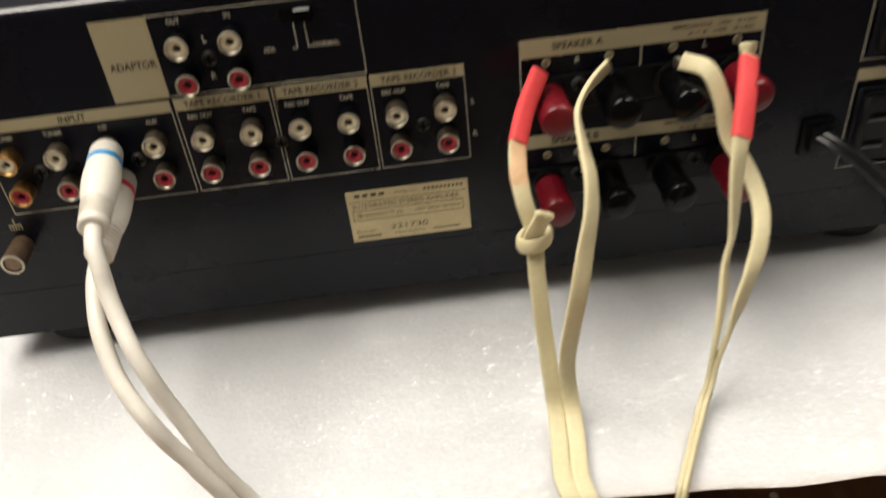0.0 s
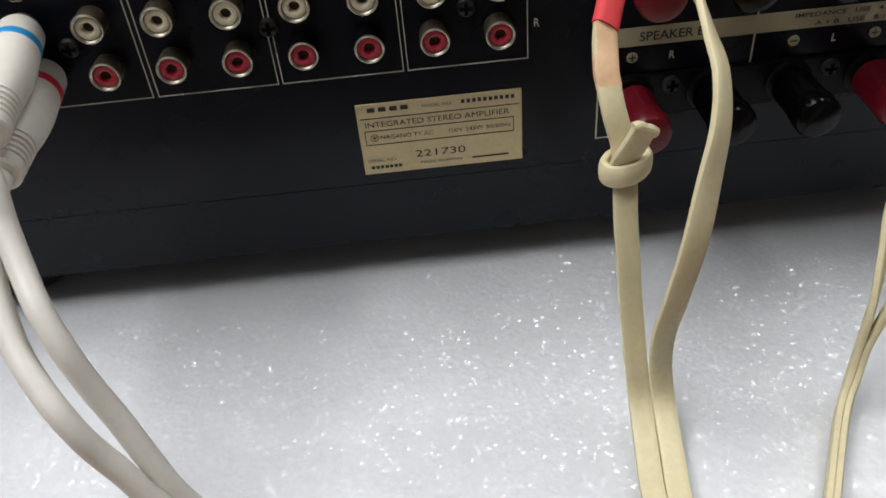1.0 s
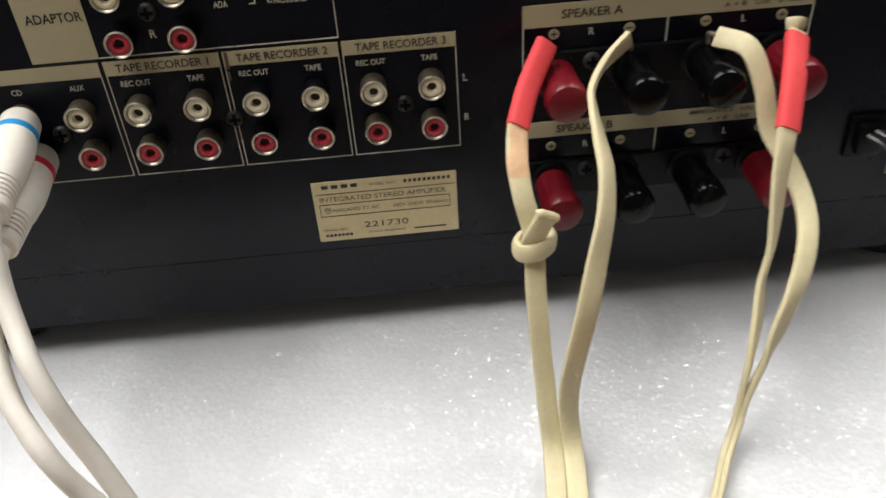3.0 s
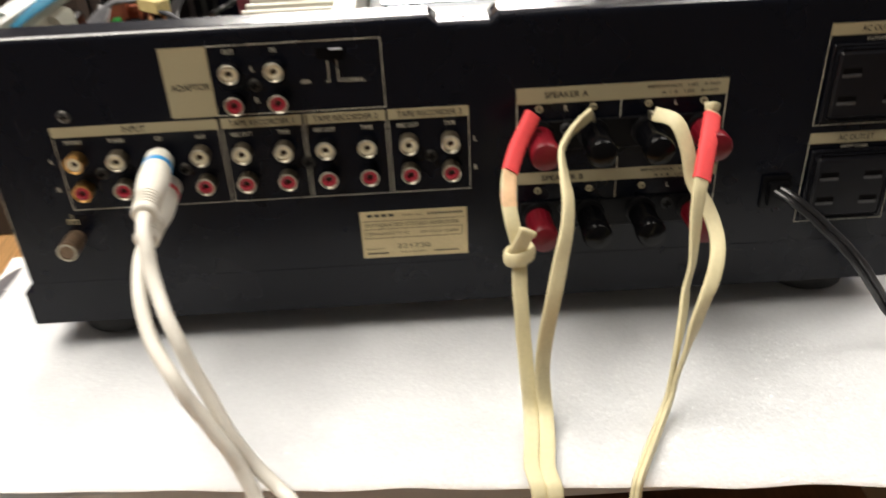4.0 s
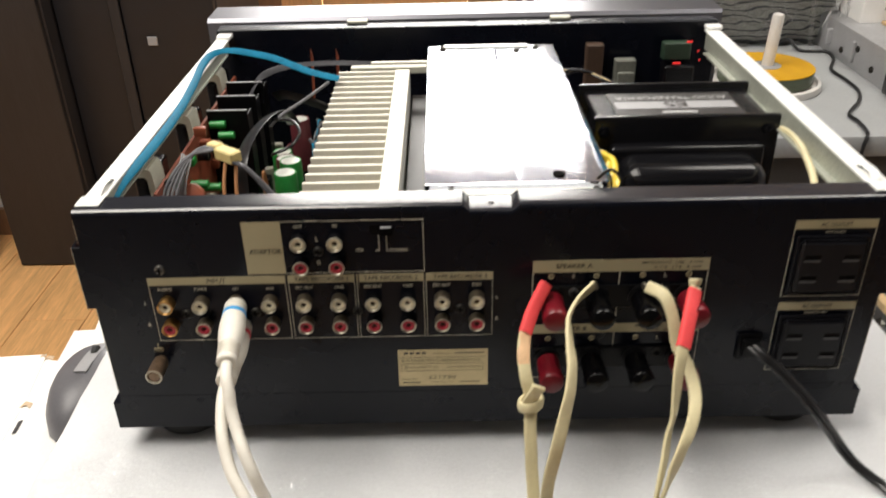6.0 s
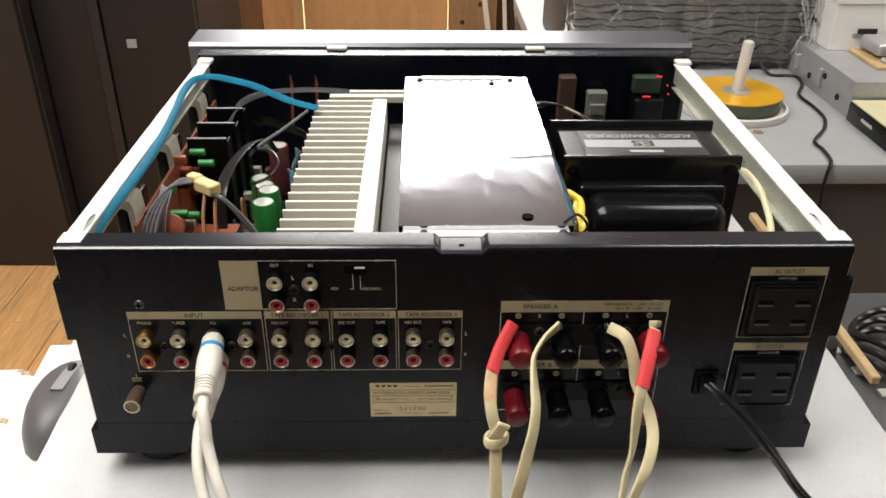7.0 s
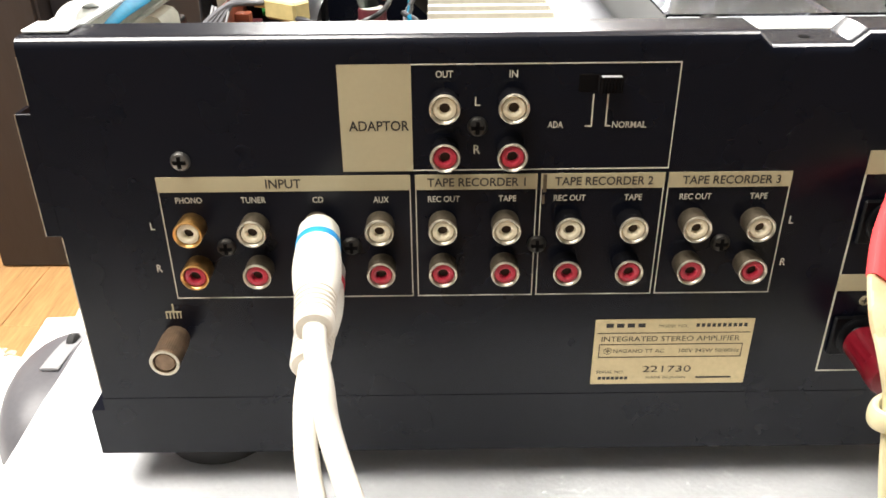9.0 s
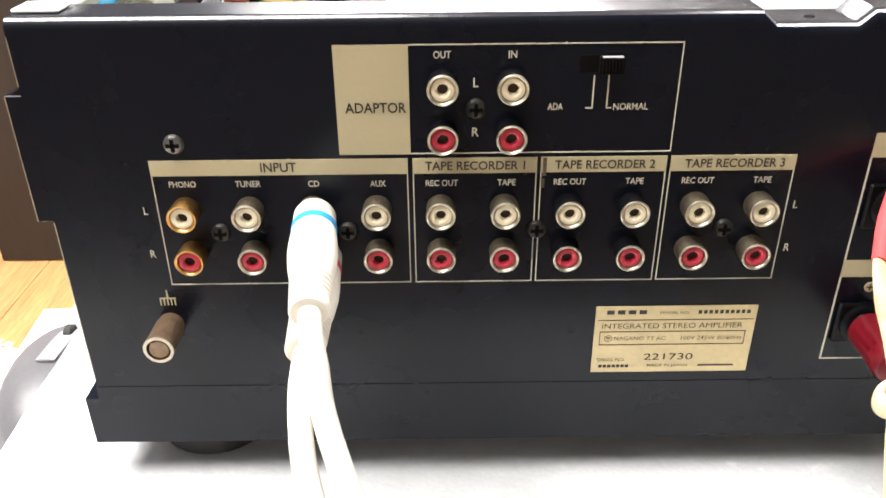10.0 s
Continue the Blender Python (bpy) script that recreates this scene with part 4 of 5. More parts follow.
RIB = [(9, 16, 157), (10.5, 40, 161.5), (13, 77, 163), (14, 115, 163.5), (13, 160, 163.8), (10, 210, 165.5), (7, 248, 167.5), (10, 272, 168.6), (22, 281, 168.4), (40, 272, 168), (58, 262, 167), (76, 250, 164), (92, 241, 161), (112, 236, 157.5)]
SIDE = [(0.8, 0, -0.6)] * 6 + [(0.8, -0.2, -0.6), (0.5, -0.6, -0.6), (0.2, -0.8, -0.6)] + [(0.25, -0.75, -0.5)] * 5
part("blue_ribbon_cable", sweep([(x - 2.2, y, z) for x, y, z in RIB[:9]] + RIB[9:], 5.6, 1.1, 10, sides=SIDE), M["bluewire"], amp, "flat blue ribbon cable")
part("grey_ribbon_cable", sweep([(36, 256, 138), (45, 268, 150), (62, 290, 151), (90, 298, 151), (118, 297, 151), (152, 290, 150)], 6, 1.2, 8, side=(0, 1, 0.5)), M["greywire"], amp)
part("grey_lead", sweep([(66, 182, 140), (74, 190, 146), (88, 214, 149), (102, 247, 151)], 2.6, 2.6, 8), M["palewire"], amp)
part("black_ribbon_cable", sweep([(58, 108, 118), (57, 120, 138), (59, 148, 146), (65, 184, 147), (72, 206, 142), (76, 222, 126)], 11, 1.4, 10, side=(0.85, -0.3, 0.35)), M["cord"], amp, "black flat ribbon cable")
part("black_ribbon_cable", sweep([(50, 286, 126), (60, 281, 130), (78, 270, 129), (96, 259, 126), (108, 250, 118)], 11, 1.3, 8, side=(0.1, -0.5, 0.85)), M["cord"], amp)
for k, m in enumerate(("cord", "bluewire", "greywire", "palewire")):
    part("loom_wire", sweep([(97 + 1.5 * k, 206 - 2 * k, 136), (99 - k, 196, 130 - k), (96 + 0.8 * k, 178 - 2 * k, 124), (101 - 0.6 * k, 160, 112), (98, 150 + 2 * k, 90)], 2.2, seg=8), M[m], amp)
for k in range(12):
    r = random.Random(310 + k)
    x, y, z = r.uniform(48, 92), r.uniform(60, 190), r.uniform(74, 104)
    a, b = r.uniform(-9, 9), r.uniform(-14, 14)
    part("loom_wire", sweep([(x, y, 61), (x + 0.3 * a, y + 0.3 * b, z), (x + a, y + b, z + 6), (x + 1.8 * a, y + 1.8 * b, z - 6), (x + 2.1 * a, y + 2.1 * b, 61)], r.uniform(1.6, 2.6), seg=6), M[r.choice(["cord", "greywire", "bluewire", "palewire", "orangewire", "cord"])], amp)
part("grey_lead", sweep([(68, 186, 144), (82, 180, 145), (90, 165, 142), (86, 150, 138), (74, 148, 133), (70, 158, 128)], 2.4, seg=8), M["cord"], amp)
for k in range(3):
    part("grey_lead", sweep([(96 + 3 * k, 170 - 8 * k, 134), (104 + 2 * k, 152, 132 - 4 * k), (105, 120, 122), (103, 90, 100)], 2.6, seg=8), M[("greywire", "bluewire", "cord")[k]], amp)
for x in (78, 100):
    part("board_edge", prism([(x - 1, 110), (x + 1, 110), (x + 3, 150), (x + 1, 158)], 316, 318), M["pcb"], amp)
# brown block and grey strip are coloured dark for the shade at the front wall
part("tall_block", box(318, 333, 318, 329, 100, 156, 1), M["darkbrown"], amp, "brown block by the front wall")
part("terminal_strip", join(box(344, 362, 318, 328, 100, 142, 1), box(346, 360, 314, 318, 122, 132, 0.6)), M["shadedgrey"], amp)
part("display_driver", box(384, 408, 316, 326, 142, 157, 1), M["greenpcb"], amp)
part("relay", box(386, 412, 312, 330, 100, 138, 1.5), M["black"], amp)
# glowing bars stand in for red reflections round the display driver
for x, z, w in ((402, 158, 5), (392, 139.5, 7), (412, 150, 1.6), (414, 142, 1.6)):
    part("red_glint", box(x, x + w, 311, 313, z, z + 1.8, 0.5), M["redglow"], amp, "small glowing patch standing for a red reflection")
for k in range(4):
    part("loom_wire", sweep([(290, 264 + 2 * k, 150), (304, 268 - 3 * k, 150 + k), (320, 258 + 2 * k, 146), (338, 250 - 2 * k, 138 + k), (360, 242 + k, 126)], 2.2, seg=8), M[("cord", "yellow", "brownwood", "greywire")[k]], amp)
part("loom_wire", sweep([(292, 262, 148), (306, 272, 148), (322, 262, 144), (340, 252, 136), (360, 244, 126)], 2, seg=8), M["greywire"], amp)
part("white_lead", sweep([(414, 176, 120), (417, 152, 142), (420, 132, 150), (421, 112, 151.5), (417, 82, 150), (410, 50, 145), (404, 32, 124)], 4.4, seg=8), M["cream"], amp, "cream insulated lead")

# ---- audio cable ----
PLUG = [(4.9, 0), (5.6, 0.4), (6.2, 2), (6.4, 8), (6.4, 8.1), (6.45, 11), (6.45, 11.1), (6.9, 18), (6.9, 23.5), (6.3, 30), (5.4, 34.5), (5.0, 35.2), (4.9, 43), (5.3, 43.2), (5.3, 46.4), (4.7, 47)]


def plug(cable, a, b, band):
    m = along(a, b)
    body = part("plug", moved(lathe(PLUG, 32), m), M["white"], cable, "white moulded phono plug")
    part("colour_band", moved(lathe([(6.42, 8.2), (6.56, 8.4), (6.6, 11), (6.46, 11.2)], 32), m), M[band], body, band.replace("redband", "red") + " printed band")
    part("grip_ribs", moved(join(*[shift(lathe([(4.9 - 0.06 * k, 0), (5.75 - 0.07 * k, 0.35), (5.75 - 0.07 * k, 0.95), (4.9 - 0.06 * k, 1.3)], 32), 0, 0, 33.6 + 2.0 * k) for k in range(5)]), m), M["white"], body)


lead = thing("audio_cable", (110, -60, 0), "white twin audio cable with blue and red banded plugs", "cable")
plug(lead, (75.9, -5.0, 108.2), (80.0, -51.4, 103.4), "blue")
plug(lead, (76.8, -3.9, 94.2), (77.7, -50.7, 91.0), "redband")
part("lead", sweep([(79.7, -48.5, 103.6), (81.1, -58.5, 100.9), (82.9, -64.5, 95.6), (84.3, -69.8, 88.2), (87.5, -77.0, 81.3), (91.7, -85.1, 75.0), (95.9, -90.8, 67.4), (99.3, -93.8, 58.0), (103.5, -96.6, 47.9), (108.0, -100.4, 37.6), (111.8, -103.4, 28.9), (115.9, -104.8, 20.5), (121.1, -106.9, 11.7), (128.4, -110.9, 5), (135.3, -117.0, 1), (139.1, -120.1, -10.1), (141, -121, -60), (142, -122, -300)], 6.2, seg=14), M["white"], lead)
part("lead", sweep([(77.7, -48.5, 91.1), (77.8, -62, 87.4), (79.6, -75.5, 80.2), (82.6, -84.6, 72.8), (86.0, -91.4, 67.2), (90.0, -96.8, 62.7), (94.1, -101.3, 58.0), (97.4, -103.8, 52.0), (100.5, -104.9, 45.4), (104.0, -106.0, 39.4), (107.6, -107.7, 32.6), (111.8, -109.3, 25.0), (115.4, -111.2, 15.8), (119.6, -115.1, 6.0), (123.1, -120.1, -7.3), (124.8, -121.9, -60), (125.7, -123.1, -300)], 6.2, seg=14), M["white"], lead)


# ---- loudspeaker cables ----
def strip(points, sides, w=6.8, t=2.4):
    return sweep(points, w, t, 14, sides=sides, power=0.6)


def plain(n, way=(1, 0.1, 0)):
    return [way] * n


one = thing("speaker_cable", (240, -60, 0), "cream flat speaker cable with a knot and red sleeve", "cable", "speaker cables")
P1 = [(245.4, -10.7, 119.9), (238.4, -20.3, 111.5), (233.5, -30.2, 104.4), (231.8, -39.9, 97.2), (232.6, -47.4, 88.4), (234.8, -50.6, 79.5), (235.1, -53.8, 70.2), (234.9, -57.9, 60.4), (235.3, -61.6, 50.6), (235.7, -64.7, 40.4), (236.4, -67.9, 30.2), (236.9, -72.0, 20.1), (237.5, -77.6, 9.2), (236.4, -90.8, 3.6), (234.4, -106.3, 3.4), (236.0, -116.3, 0.6), (236.4, -120.0, -12), (235.5, -121.5, -60), (234, -123, -300)]
S1 = [(0.9, 0.2, -0.5)] * 3 + [(1, 0.3, 0)] * 2 + plain(14)
part("strip", strip(P1, S1), M["cream"], one)
P2 = [(272.0, -10.4, 120.2), (262.4, -18.5, 116.2), (256.9, -27.4, 112.8), (255.0, -37.8, 111.6), (254.6, -48.5, 107.7), (254.2, -59.4, 103.1), (252.6, -67.6, 94.7), (249.5, -73.4, 83.2), (246.0, -79.0, 68.4), (243.3, -79.3, 50.1), (242.8, -75.6, 33.9), (243.2, -75.0, 20.4), (244.1, -79.5, 8.8), (243.0, -93.2, 3.6), (241.0, -107.7, 3.4), (242.6, -117.3, 0.6), (242.9, -120.3, -12), (242, -121.8, -60), (240.5, -123.2, -300)]
S2 = [(0.4, 0.2, 1), (0.3, -0.1, 1), (-0.1, -0.5, 0.8), (-0.3, -0.85, 0.4), (-0.45, -0.8, 0.3), (-0.6, -0.7, 0.2), (-0.75, -0.55, 0.1), (-0.9, -0.35, 0)] + plain(11, (-1, -0.1, 0))
part("strip", strip(P2, S2), M["cream"], one)
part("sleeve", sweep([(246.2, -9.2, 120.8), (238.4, -20.3, 111.5), (233.4, -31.0, 103.8)], 7.8, 4.0, 16, sides=S1[:3], power=0.7), M["sleeve"], one, "red heat-shrink sleeve")
part("dyed_stretch", sweep([(233.4, -30.6, 104.1), (231.8, -39.9, 97.2), (232.0, -43.6, 93.2)], 7.0, 2.7, 14, sides=S1[2:5], power=0.6), M["stain"], one, "orange-stained stretch of sheath")
RINGK = [(math.cos(a) * 5.6 + 235.2, math.sin(a) * 4.6 - 52.4, 74.8 + 1.4 * math.cos(a)) for a in [2 * math.pi * k / 12 for k in range(13)]]
part("knot", join(sweep(RINGK, 6.6, 2.9, 14, side=(0, 0, 1), n=4, power=0.85), sweep([(233.3, -52.6, 72.5), (234.4, -55.2, 79), (236, -57, 84), (237.8, -57.5, 88.5)], 7.0, 2.8, 14, side=(1, 0.2, -0.5), power=0.75), sweep([(234.7, -58.0, 89.6), (236.2, -57.7, 89.6), (237.8, -57.3, 88.6), (239.4, -57.1, 87.8), (240.9, -56.8, 86.6)], 2.9, seg=10)), M["cream"], one)
part("wire_end", sweep([(271.4, -10, 120), (273.4, -6.5, 119), (275, -5, 114)], 1.6, seg=8), M["nickel"], one)

two = thing("speaker_cable", (300, -60, 0), "cream flat speaker cable with one red sleeve, splitting in two", "cable", "speaker cables")
P3 = [(326.6, -11.7, 118.1), (321.3, -25.3, 111.5), (317.2, -34.9, 104.7), (314.2, -41.8, 97.8), (312.3, -46.8, 88.0), (311.4, -50.8, 77.1), (310.5, -54.3, 66.0), (308.0, -57.7, 55.9), (305.9, -64.0, 46.5), (303.4, -69.6, 38.0), (301.4, -73.4, 29.4), (300.4, -75.0, 20.2), (298.2, -78.3, 11.4), (292.2, -87.3, 4.6), (278.0, -113.1, 3.5), (275.1, -118.7, 0.0), (274.1, -121.6, -13.9), (273.0, -122.8, -59.9), (272.0, -123.9, -300.0)]
S3 = plain(3, (1, 0.15, -0.3)) + [(1, 0.3, 0), (0.9, 0.5, 0), (0.75, 0.65, 0), (0.6, 0.8, 0), (0.6, 0.8, 0), (0.65, 0.75, 0), (0.6, 0.75, -0.2), (0.42, 0.75, -0.45), (0.38, 0.7, -0.6), (0.2, 0.4, -0.85)] + plain(2, (0.1, 0.1, -1)) + [(0.4, 0.65, -0.65)] + plain(3, (0.5, 0.85, 0))
part("strip", strip(P3, S3), M["cream"], two)
P4 = [(301.0, -9.6, 118.1), (308.4, -18.1, 117.2), (312.9, -23.8, 106.3), (315.2, -28.8, 93.4), (320.5, -36.5, 83.8), (322.1, -46.4, 76.7), (320.7, -55.2, 71.5), (317.2, -63.3, 65.3), (312.4, -69.8, 58.3), (308.3, -73.4, 47.3), (305.7, -74.4, 35.0), (302.2, -75.8, 20.6), (299.8, -79.1, 11.4), (293.8, -88.1, 4.6), (279.6, -113.9, 3.5), (276.7, -119.5, 0.0), (275.7, -122.4, -13.9), (274.6, -123.6, -59.9), (273.6, -124.7, -300.0)]
S4 = [(0.5, 0.3, 0.9), (0.7, 0.3, 0.7), (0.9, 0.3, 0.4), (0.95, 0.3, 0.3), (0.95, 0.3, 0.2), (0.9, 0.4, 0.2)] + plain(4, (0.88, 0.45, 0.15)) + [(0.45, 0.75, -0.4), (0.38, 0.7, -0.6), (0.2, 0.4, -0.85)] + plain(2, (0.1, 0.1, -1)) + [(0.4, 0.65, -0.65)] + plain(3, (0.5, 0.85, 0))
part("strip", strip(P4, S4), M["cream"], two)
part("sleeve", sweep([(326.0, -13.2, 117.4), (320.6, -27.0, 110.4), (315.0, -40.2, 99.4)], 8.2, 4.2, 16, sides=S3[:3], power=0.7), M["sleeve"], two, "red heat-shrink sleeve")
part("bare_end", strip([(323.5, -9, 120), (327, -10, 120.5), (330, -8, 119)], plain(3, (0.3, 0.3, 1)), 4, 2), M["cream"], two)
part("wire_end", sweep([(301.2, -10, 118.3), (299.6, -6.5, 118), (300.4, -5, 114)], 1.6, seg=8), M["nickel"], two)

# ---- things round the foam ----
def mouse_body():
    v, f = [], []
    nu, nv = 20, 14
    for j in range(nv + 1):
        for i in range(nu):
            a, h = 2 * math.pi * i / nu, j / nv
            r = math.cos(h * math.pi / 2) ** 0.55
            x, y = 31 * math.cos(a) * r, 56 * math.sin(a) * r * (1 - 0.05 * math.cos(a))
            v.append((x - 114, y + 168, -99.6 + 36 * math.sin(h * math.pi / 2) * (0.82 + 0.18 * math.cos((y - 8) / 46))))
    for j in range(nv):
        for i in range(nu):
            a, b = j * nu + i, j * nu + (i + 1) % nu
            f.append((a, b, b + nu, a + nu))
    f += [tuple(range(nu - 1, -1, -1)), tuple(range(nv * nu, (nv + 1) * nu))]
    return v, f


ms = thing("computer_mouse", (-114, 168, -100), "dark grey computer mouse on the white side table", "computer mouse")
part("shell", mouse_body(), M["mouse"], ms)
part("centre_strip", sweep([(-113, 158, -62.6), (-112.5, 175, -63.4), (-112, 195, -66.2), (-111.5, 208, -71)], 11, 1.6, 12, n=5, power=0.6), M["palemouse"], ms, "pale grey strip between the buttons")
part("scroll_wheel", moved(lathe([(5, -2.6), (6, -1.8), (6, 1.8), (5, 2.6)], 20), Matrix.Translation((-111.5, 190, -66.5)) @ Matrix.Rotation(radians(90), 4, "Y")), M["rubber"], ms)

side = thing("side_board", (-110, 60, FLOOR), "white side table butted against the work table", "table")
part("tabletop", prism([(-45, 340), (-159, 340), (-150, 273), (-170, 272), (-167, 224), (-180, 228), (-221, 226), (-240, -300), (-45, -300)], -126, -101, "z"), M["desk"], side)
for x, y in ((-200, -280), (-205, 190), (-120, 300), (-80, -280)):
    part("leg", box(x, x + 24, y, y + 24, FLOOR, -126, 2), M["darksteel"], side)
sheet = thing("paper_sheet", (-180, 60, -101), "white paper sheet with small tan print beside the mouse", "paper")
part("sheet", prism([(-223, 231), (-181, 234), (-172, 170), (-152, -298), (-238, -298)], -101, -100.4, "z"), M["paper"], sheet)
for x, y, k in ((-176, 228, 1.0), (-169, 162, 1.2), (-183, 231, 0.7)):
    part("printed_mark", prism([(x - 4 * k, y - 3 * k), (x + 1 * k, y - 1 * k), (x + 4 * k, y - 4 * k), (x + 4 * k, y + 2 * k), (x - 2 * k, y + 4 * k)], -100.4, -100.1, "z"), M["tan"], sheet)
part("printed_mark", prism([(-165.5, 126), (-162.5, 127), (-163.5, 143), (-166.5, 141)], -100.4, -100.1, "z"), M["slotlip"], sheet)

# disc spindle on the grey desk
sp = thing("disc_spindle", (615, 660, 0), "stack of gold discs on a grey plastic spindle", "disc stack")
at = Matrix.Translation((614, 660, 0))
part("tray", moved(lathe([(70, 0), (71, 2), (70, 9), (66, 10), (64, 6), (30, 6)], 48), at), M["spindle"], sp)
DISC = mesh_of("disc", lathe([(20, 0), (60, 0), (60, 1.2), (20, 1.2)], 48, ring=True), M["discedge"])
for k in range(10):
    piece("disc", DISC, sp, (614, 660, 9.5 + 1.5 * k))
part("top_disc", moved(lathe([(18, 25), (60, 25), (60, 26.2), (18, 26.2)], 48, ring=True), at), M["disc"], sp, "shiny orange-gold disc")
part("hub_ring", moved(lathe([(18.5, 25.8), (18.5, 26.6), (8, 26.6)], 32), at), M["label"], sp)
part("spindle_rod", moved(lathe([(7.6, 6), (7.4, 88), (6.6, 92), (4, 93.5), (0.5, 94)], 24), at @ Matrix.Rotation(radians(3), 4, "Y")), M["spindle"], sp)

# wrapped loudspeaker cabinet
wrapd = thing("wrapped_speaker", (600, 960, 0), "grey cloth-fronted cabinet wrapped in clear plastic film", "speaker")
part("cabinet", box(408, 790, 850, 1080, 0, 420, 8, 2), M["darksteel"], wrapd)
part("grille", box(416, 782, 842, 851, 8, 412, 4, 2), M["cloth"], wrapd)


def wrap_film():
    v, f = [], []
    nx, nz = 110, 90
    for j in range(nz + 1):
        for i in range(nx + 1):
            x, z = 402 + 396 * i / nx, 420 * j / nz
            d = 16 * abs(noise.noise(Vector((x * 0.03, z * 0.006, 2)))) + 15 * abs(noise.noise(Vector((x * 0.012 + z * 0.03, z * 0.02, 7)))) + 9 * abs(noise.noise(Vector((x * 0.05, z * 0.045 - x * 0.02, 12))))
            v.append((x, 838 - d, z))
    w = nx + 1
    f = [(j * w + i, j * w + i + 1, (j + 1) * w + i + 1, (j + 1) * w + i) for j in range(nz) for i in range(nx)]
    return v, f


part("plastic_film", wrap_film(), M["film"], wrapd, "creased clear plastic wrapping", 60)

# pale strips over the film paint the highlights along its creases
crease_rng = random.Random(31)
for k in range(120):
    kind = k % 4
    if kind == 0:
        x, z, heading, turn, stride = crease_rng.uniform(748, 794), crease_rng.uniform(8, 150), 90, 22, 9
    elif kind == 3:
        x, z, heading, turn, stride = crease_rng.uniform(412, 770), crease_rng.uniform(20, 200), crease_rng.uniform(10, 170), 30, 7
    else:
        x, z, heading, turn, stride = crease_rng.uniform(408, 790), crease_rng.uniform(4, 60), crease_rng.uniform(74, 106), 9, 22
    line = []
    for step in range(9):
        line.append((x, 806 - 3 * math.sin(step * 1.1 + k), z))
        heading += crease_rng.uniform(-turn, turn)
        x, z = min(797, max(404, x + stride * math.cos(radians(heading)))), min(414, max(4, z + stride * math.sin(radians(heading))))
    wide = crease_rng.uniform(0.5, 1.5) if kind in (0, 3) else crease_rng.uniform(0.4, 0.8)
    part("crease_glint", sweep(line, wide, 0.4, 6, n=3), M["filmglint" if kind in (0, 3) else "filmgrey"], wrapd, "pale strip painting a glint along a film crease")
for k in range(40):
    part("grille_bar", box(420, 778, 840.4, 842.4, 14 + 10 * k, 16.4 + 10 * k), M["darksteel"], wrapd)

# metal case, cartons and small gear on the desk
case = thing("metal_case", (980, 820, 0), "grey metal case with round screws along its side", "metal case")
part("body", box(755, 1250, 628, 1000, 0, 49, 1.5, 2), M["steelbox"], case)
for k in range(5):
    part("screw", moved(lathe([(4.5, 0), (4.5, 1.5), (2.4, 3)], 14), along((755, 664 + 46 * k, 16 + 14 * (k % 2)), (754, 664 + 46 * k, 16 + 14 * (k % 2)))), M["screw"], case)
part("side_bracket", box(750, 755, 716, 724, 10, 38, 1), M["steelbox"], case)
part("side_bracket", box(747, 755, 792, 799, 14, 36, 1), M["steelbox"], case)
for k, (x, y, z) in enumerate(((778, 768, 49), (774, 772, 125))):
    c = thing("carton", (x + 150, y + 80, z), "plain white cardboard carton with dark print", "carton", "white cartons")
    part("box", box(x, x + 330, y, y + 112, z, z + 66, 1), M["card"], c)
    part("lid", box(x - 2, x + 332, y - 2, y + 114, z + 66, z + 76, 1), M["card"], c)
    part("printed_mark", box(x - 0.6, x, y + 50, y + 76, z + 26, z + 32), M["ink"], c)
    part("printed_mark", box(x + 36, x + 64, y - 2.6, y - 2, z + 24, z + 32), M["ink"], c)
    part("printed_mark", box(x + 30, x + 40, y - 2.6, y - 2, z + 19, z + 25), M["label"], c)
    part("printed_mark", box(x - 0.6, x, y + 40, y + 52, z + 22, z + 30), M["label"], c)
tray = thing("metal_tray", (960, 720, 49), "pierced metal tray on a wooden board", "tray")
part("board", box(806, 1100, 676, 764, 49, 54, 1), M["palewood"], tray)
part("body", box(816, 1090, 704, 762, 58, 76, 6, 3), M["steelbox"], tray)
for k in range(9):
    part("hole", box(842 + 9 * (k % 4), 846 + 9 * (k % 4), 714 + 10 * (k // 4), 718 + 10 * (k // 4), 75.9, 76.2), M["captop"], tray)
phone = thing("dark_tablet", (900, 668, 54), "dark glossy slab with a pale rim", "tablet")
part("body", box(820, 1010, 650, 700, 54.2, 60, 2, 2), M["spindle"], phone)
part("glass", box(823, 1007, 652, 698, 60, 60.6, 0.2), M["core"], phone)
low = thing("instrument_case", (840, 550, 0), "black instrument case with a pale yellow top", "instrument case")
part("body", box(751, 1000, 505, 622, 0, 25, 1.5, 2), M["black"], low)
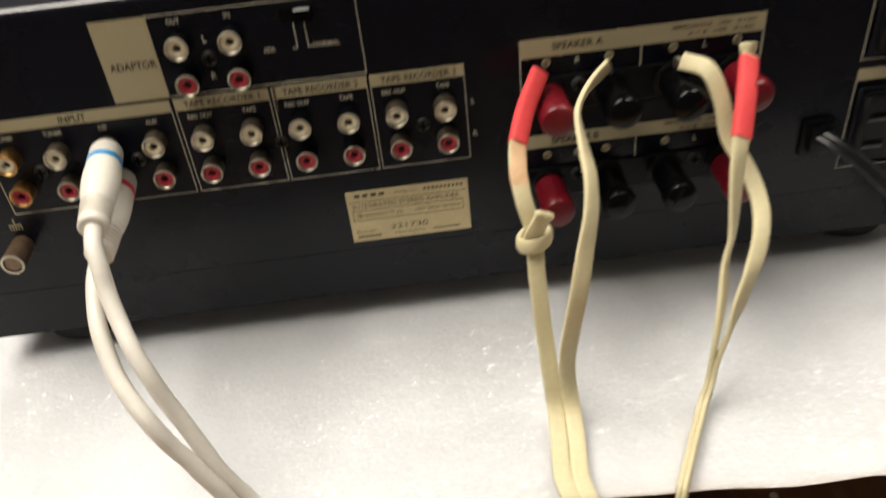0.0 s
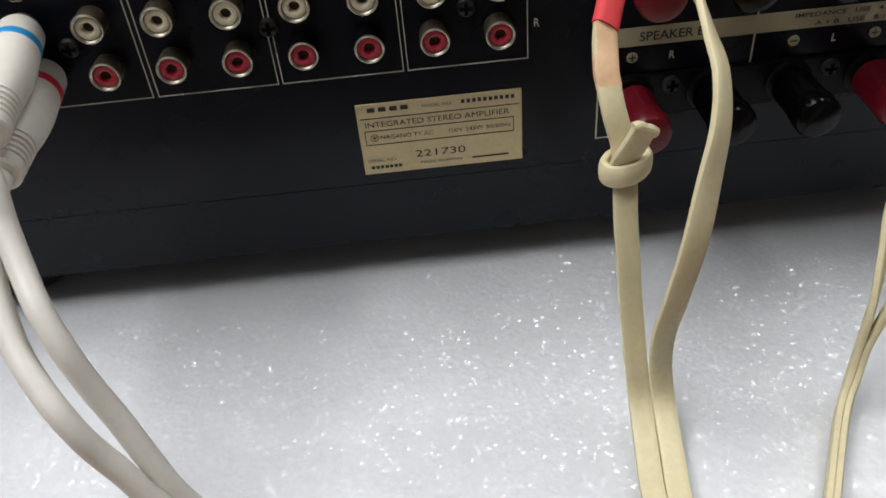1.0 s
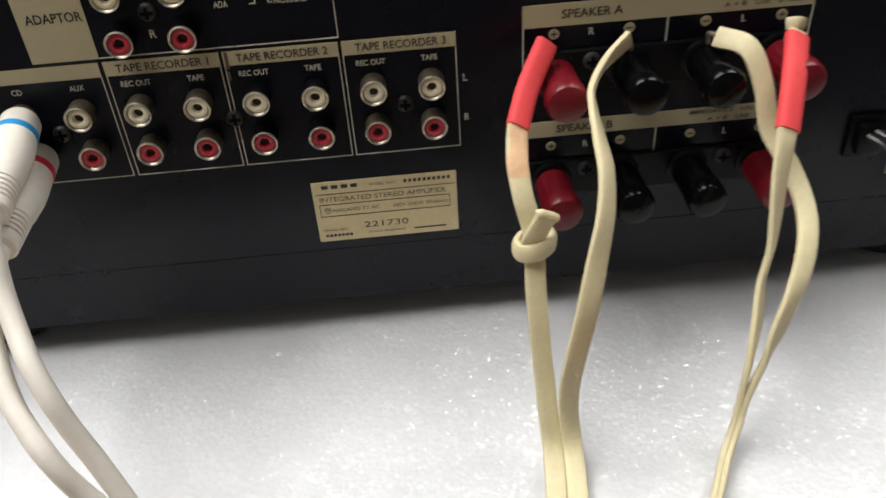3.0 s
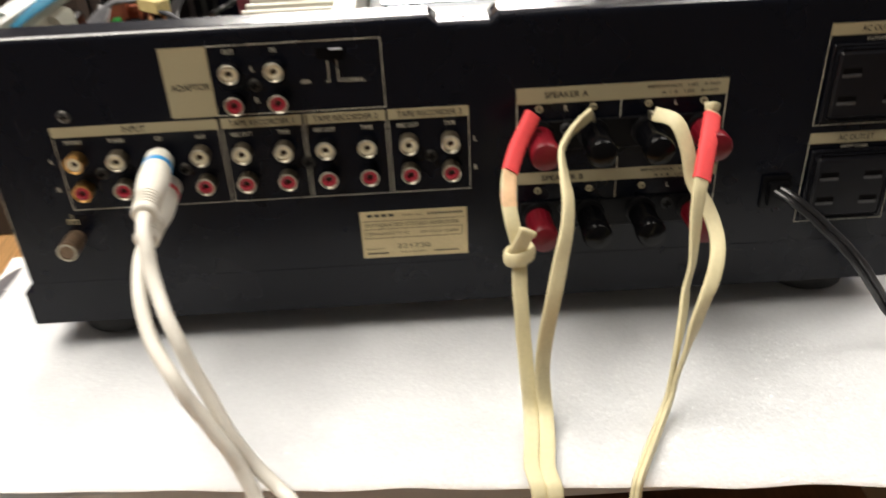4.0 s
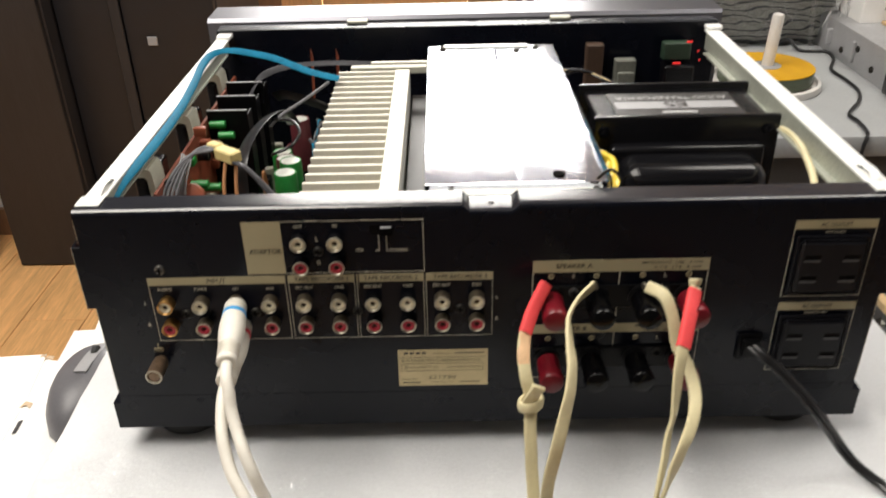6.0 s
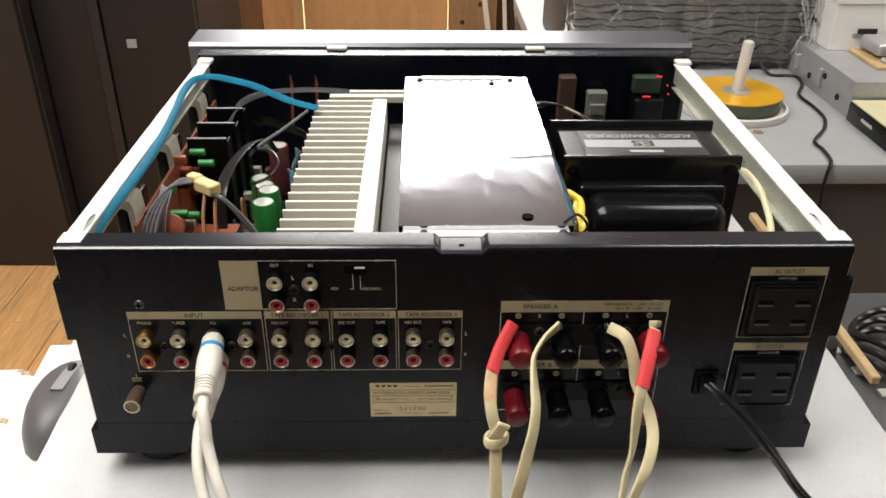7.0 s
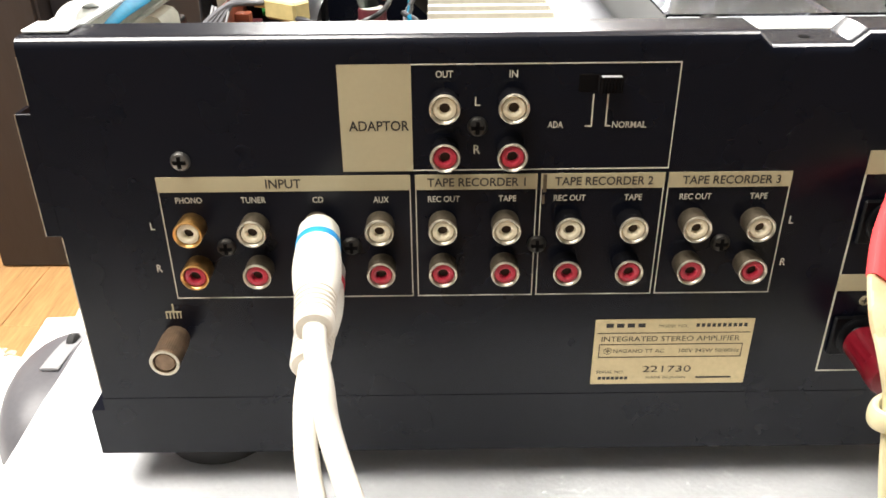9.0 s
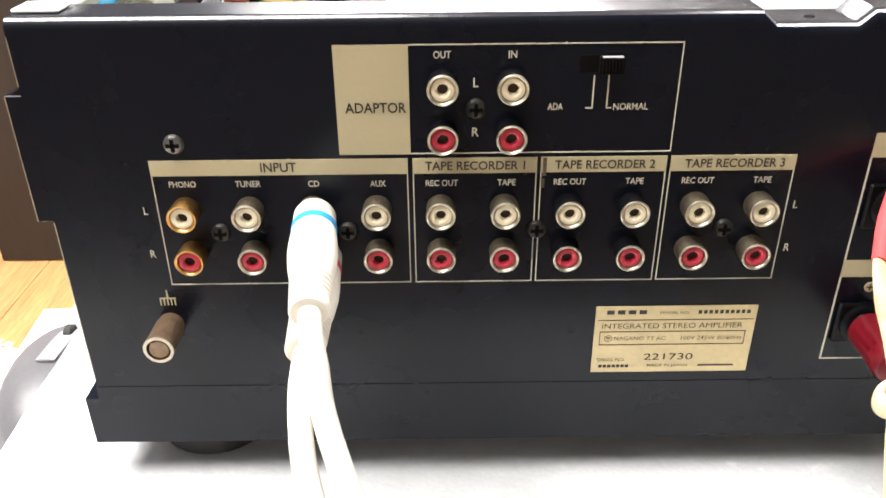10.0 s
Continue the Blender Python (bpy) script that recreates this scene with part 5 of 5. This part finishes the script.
part("lid", box(752, 999, 506, 621, 25, 27, 0.5), M["paleyellow"], low)
part("printed_mark", box(750.5, 751, 556, 584, 12, 16), M["captop"], low)
solid("paper_roll", moved(lathe([(8, 0), (9, 1), (9, 30), (8, 31)], 24), along((772, 600, 9), (774, 628, 9))), M["card"], (772, 600, 0), "short white paper roll on the desk", "paper roll")
solid("thin_cable", sweep([(690, 830, 6), (702, 812, 16), (716, 800, 3), (750, 793, 3), (747, 757, 3), (724, 709, 3), (725, 664, 3), (722, 622, 3), (705, 582, 3), (676, 542, 3), (675, 517, 3), (672, 490, 3), (668, 476, 1), (664, 472, -20), (668, 471, -80), (680, 470, -200)], 4.4, seg=8), M["cord"], (720, 650, 0), "thin black cable winding over the grey desk", "cable")
part("rust_spot", moved(lathe([(7, 0), (7, 0.3)], 14), Matrix.Translation((619, 577, 0))), M["brownwood"], desk)

# gear beside the foam
unit = thing("patch_unit", (640, 180, FLOOR), "grey rack unit with white buttons and coiled leads", "rack unit")
part("body", box(552, 800, 60, 300, -200, -60, 4, 2), M["darksteel"], unit)
for k in range(4):
    part("button", box(562 + 8 * k, 571 + 8 * k, 196 - 30 * k, 206 - 30 * k, -60, -57, 0.6), M["captop"], unit)
part("stand", box(560, 790, 70, 290, FLOOR, -200, 3), M["blackcloth"], unit)
coil = thing("coiled_leads", (600, 190, -60), "black leads coiled on the rack unit", "cable")
for k in range(3):
    part("loop", sweep([(600 + 5 * k + 26 * math.cos(a), 185 + 8 * k + 34 * math.sin(a), -52 + 5 * k + 8 * math.sin(2 * a)) for a in [2 * math.pi * i / 10 for i in range(11)]], 7, seg=8, n=4), M["cord"], coil)
plugk = thing("rubber_stopper", (540, 150, -45), "round black rubber stopper beside the foam", "stopper")
part("body", moved(lathe([(14, 0), (15, 3), (13, 22), (8, 26)], 24), Matrix.Translation((532, 168, -45))), M["rubber"], plugk)
solid("wooden_stick", box(560, 568, 130, 420, -40, -32, 1), M["palewood"], (564, 270, -40), "thin pale wooden stick leaning on the gear", "stick")
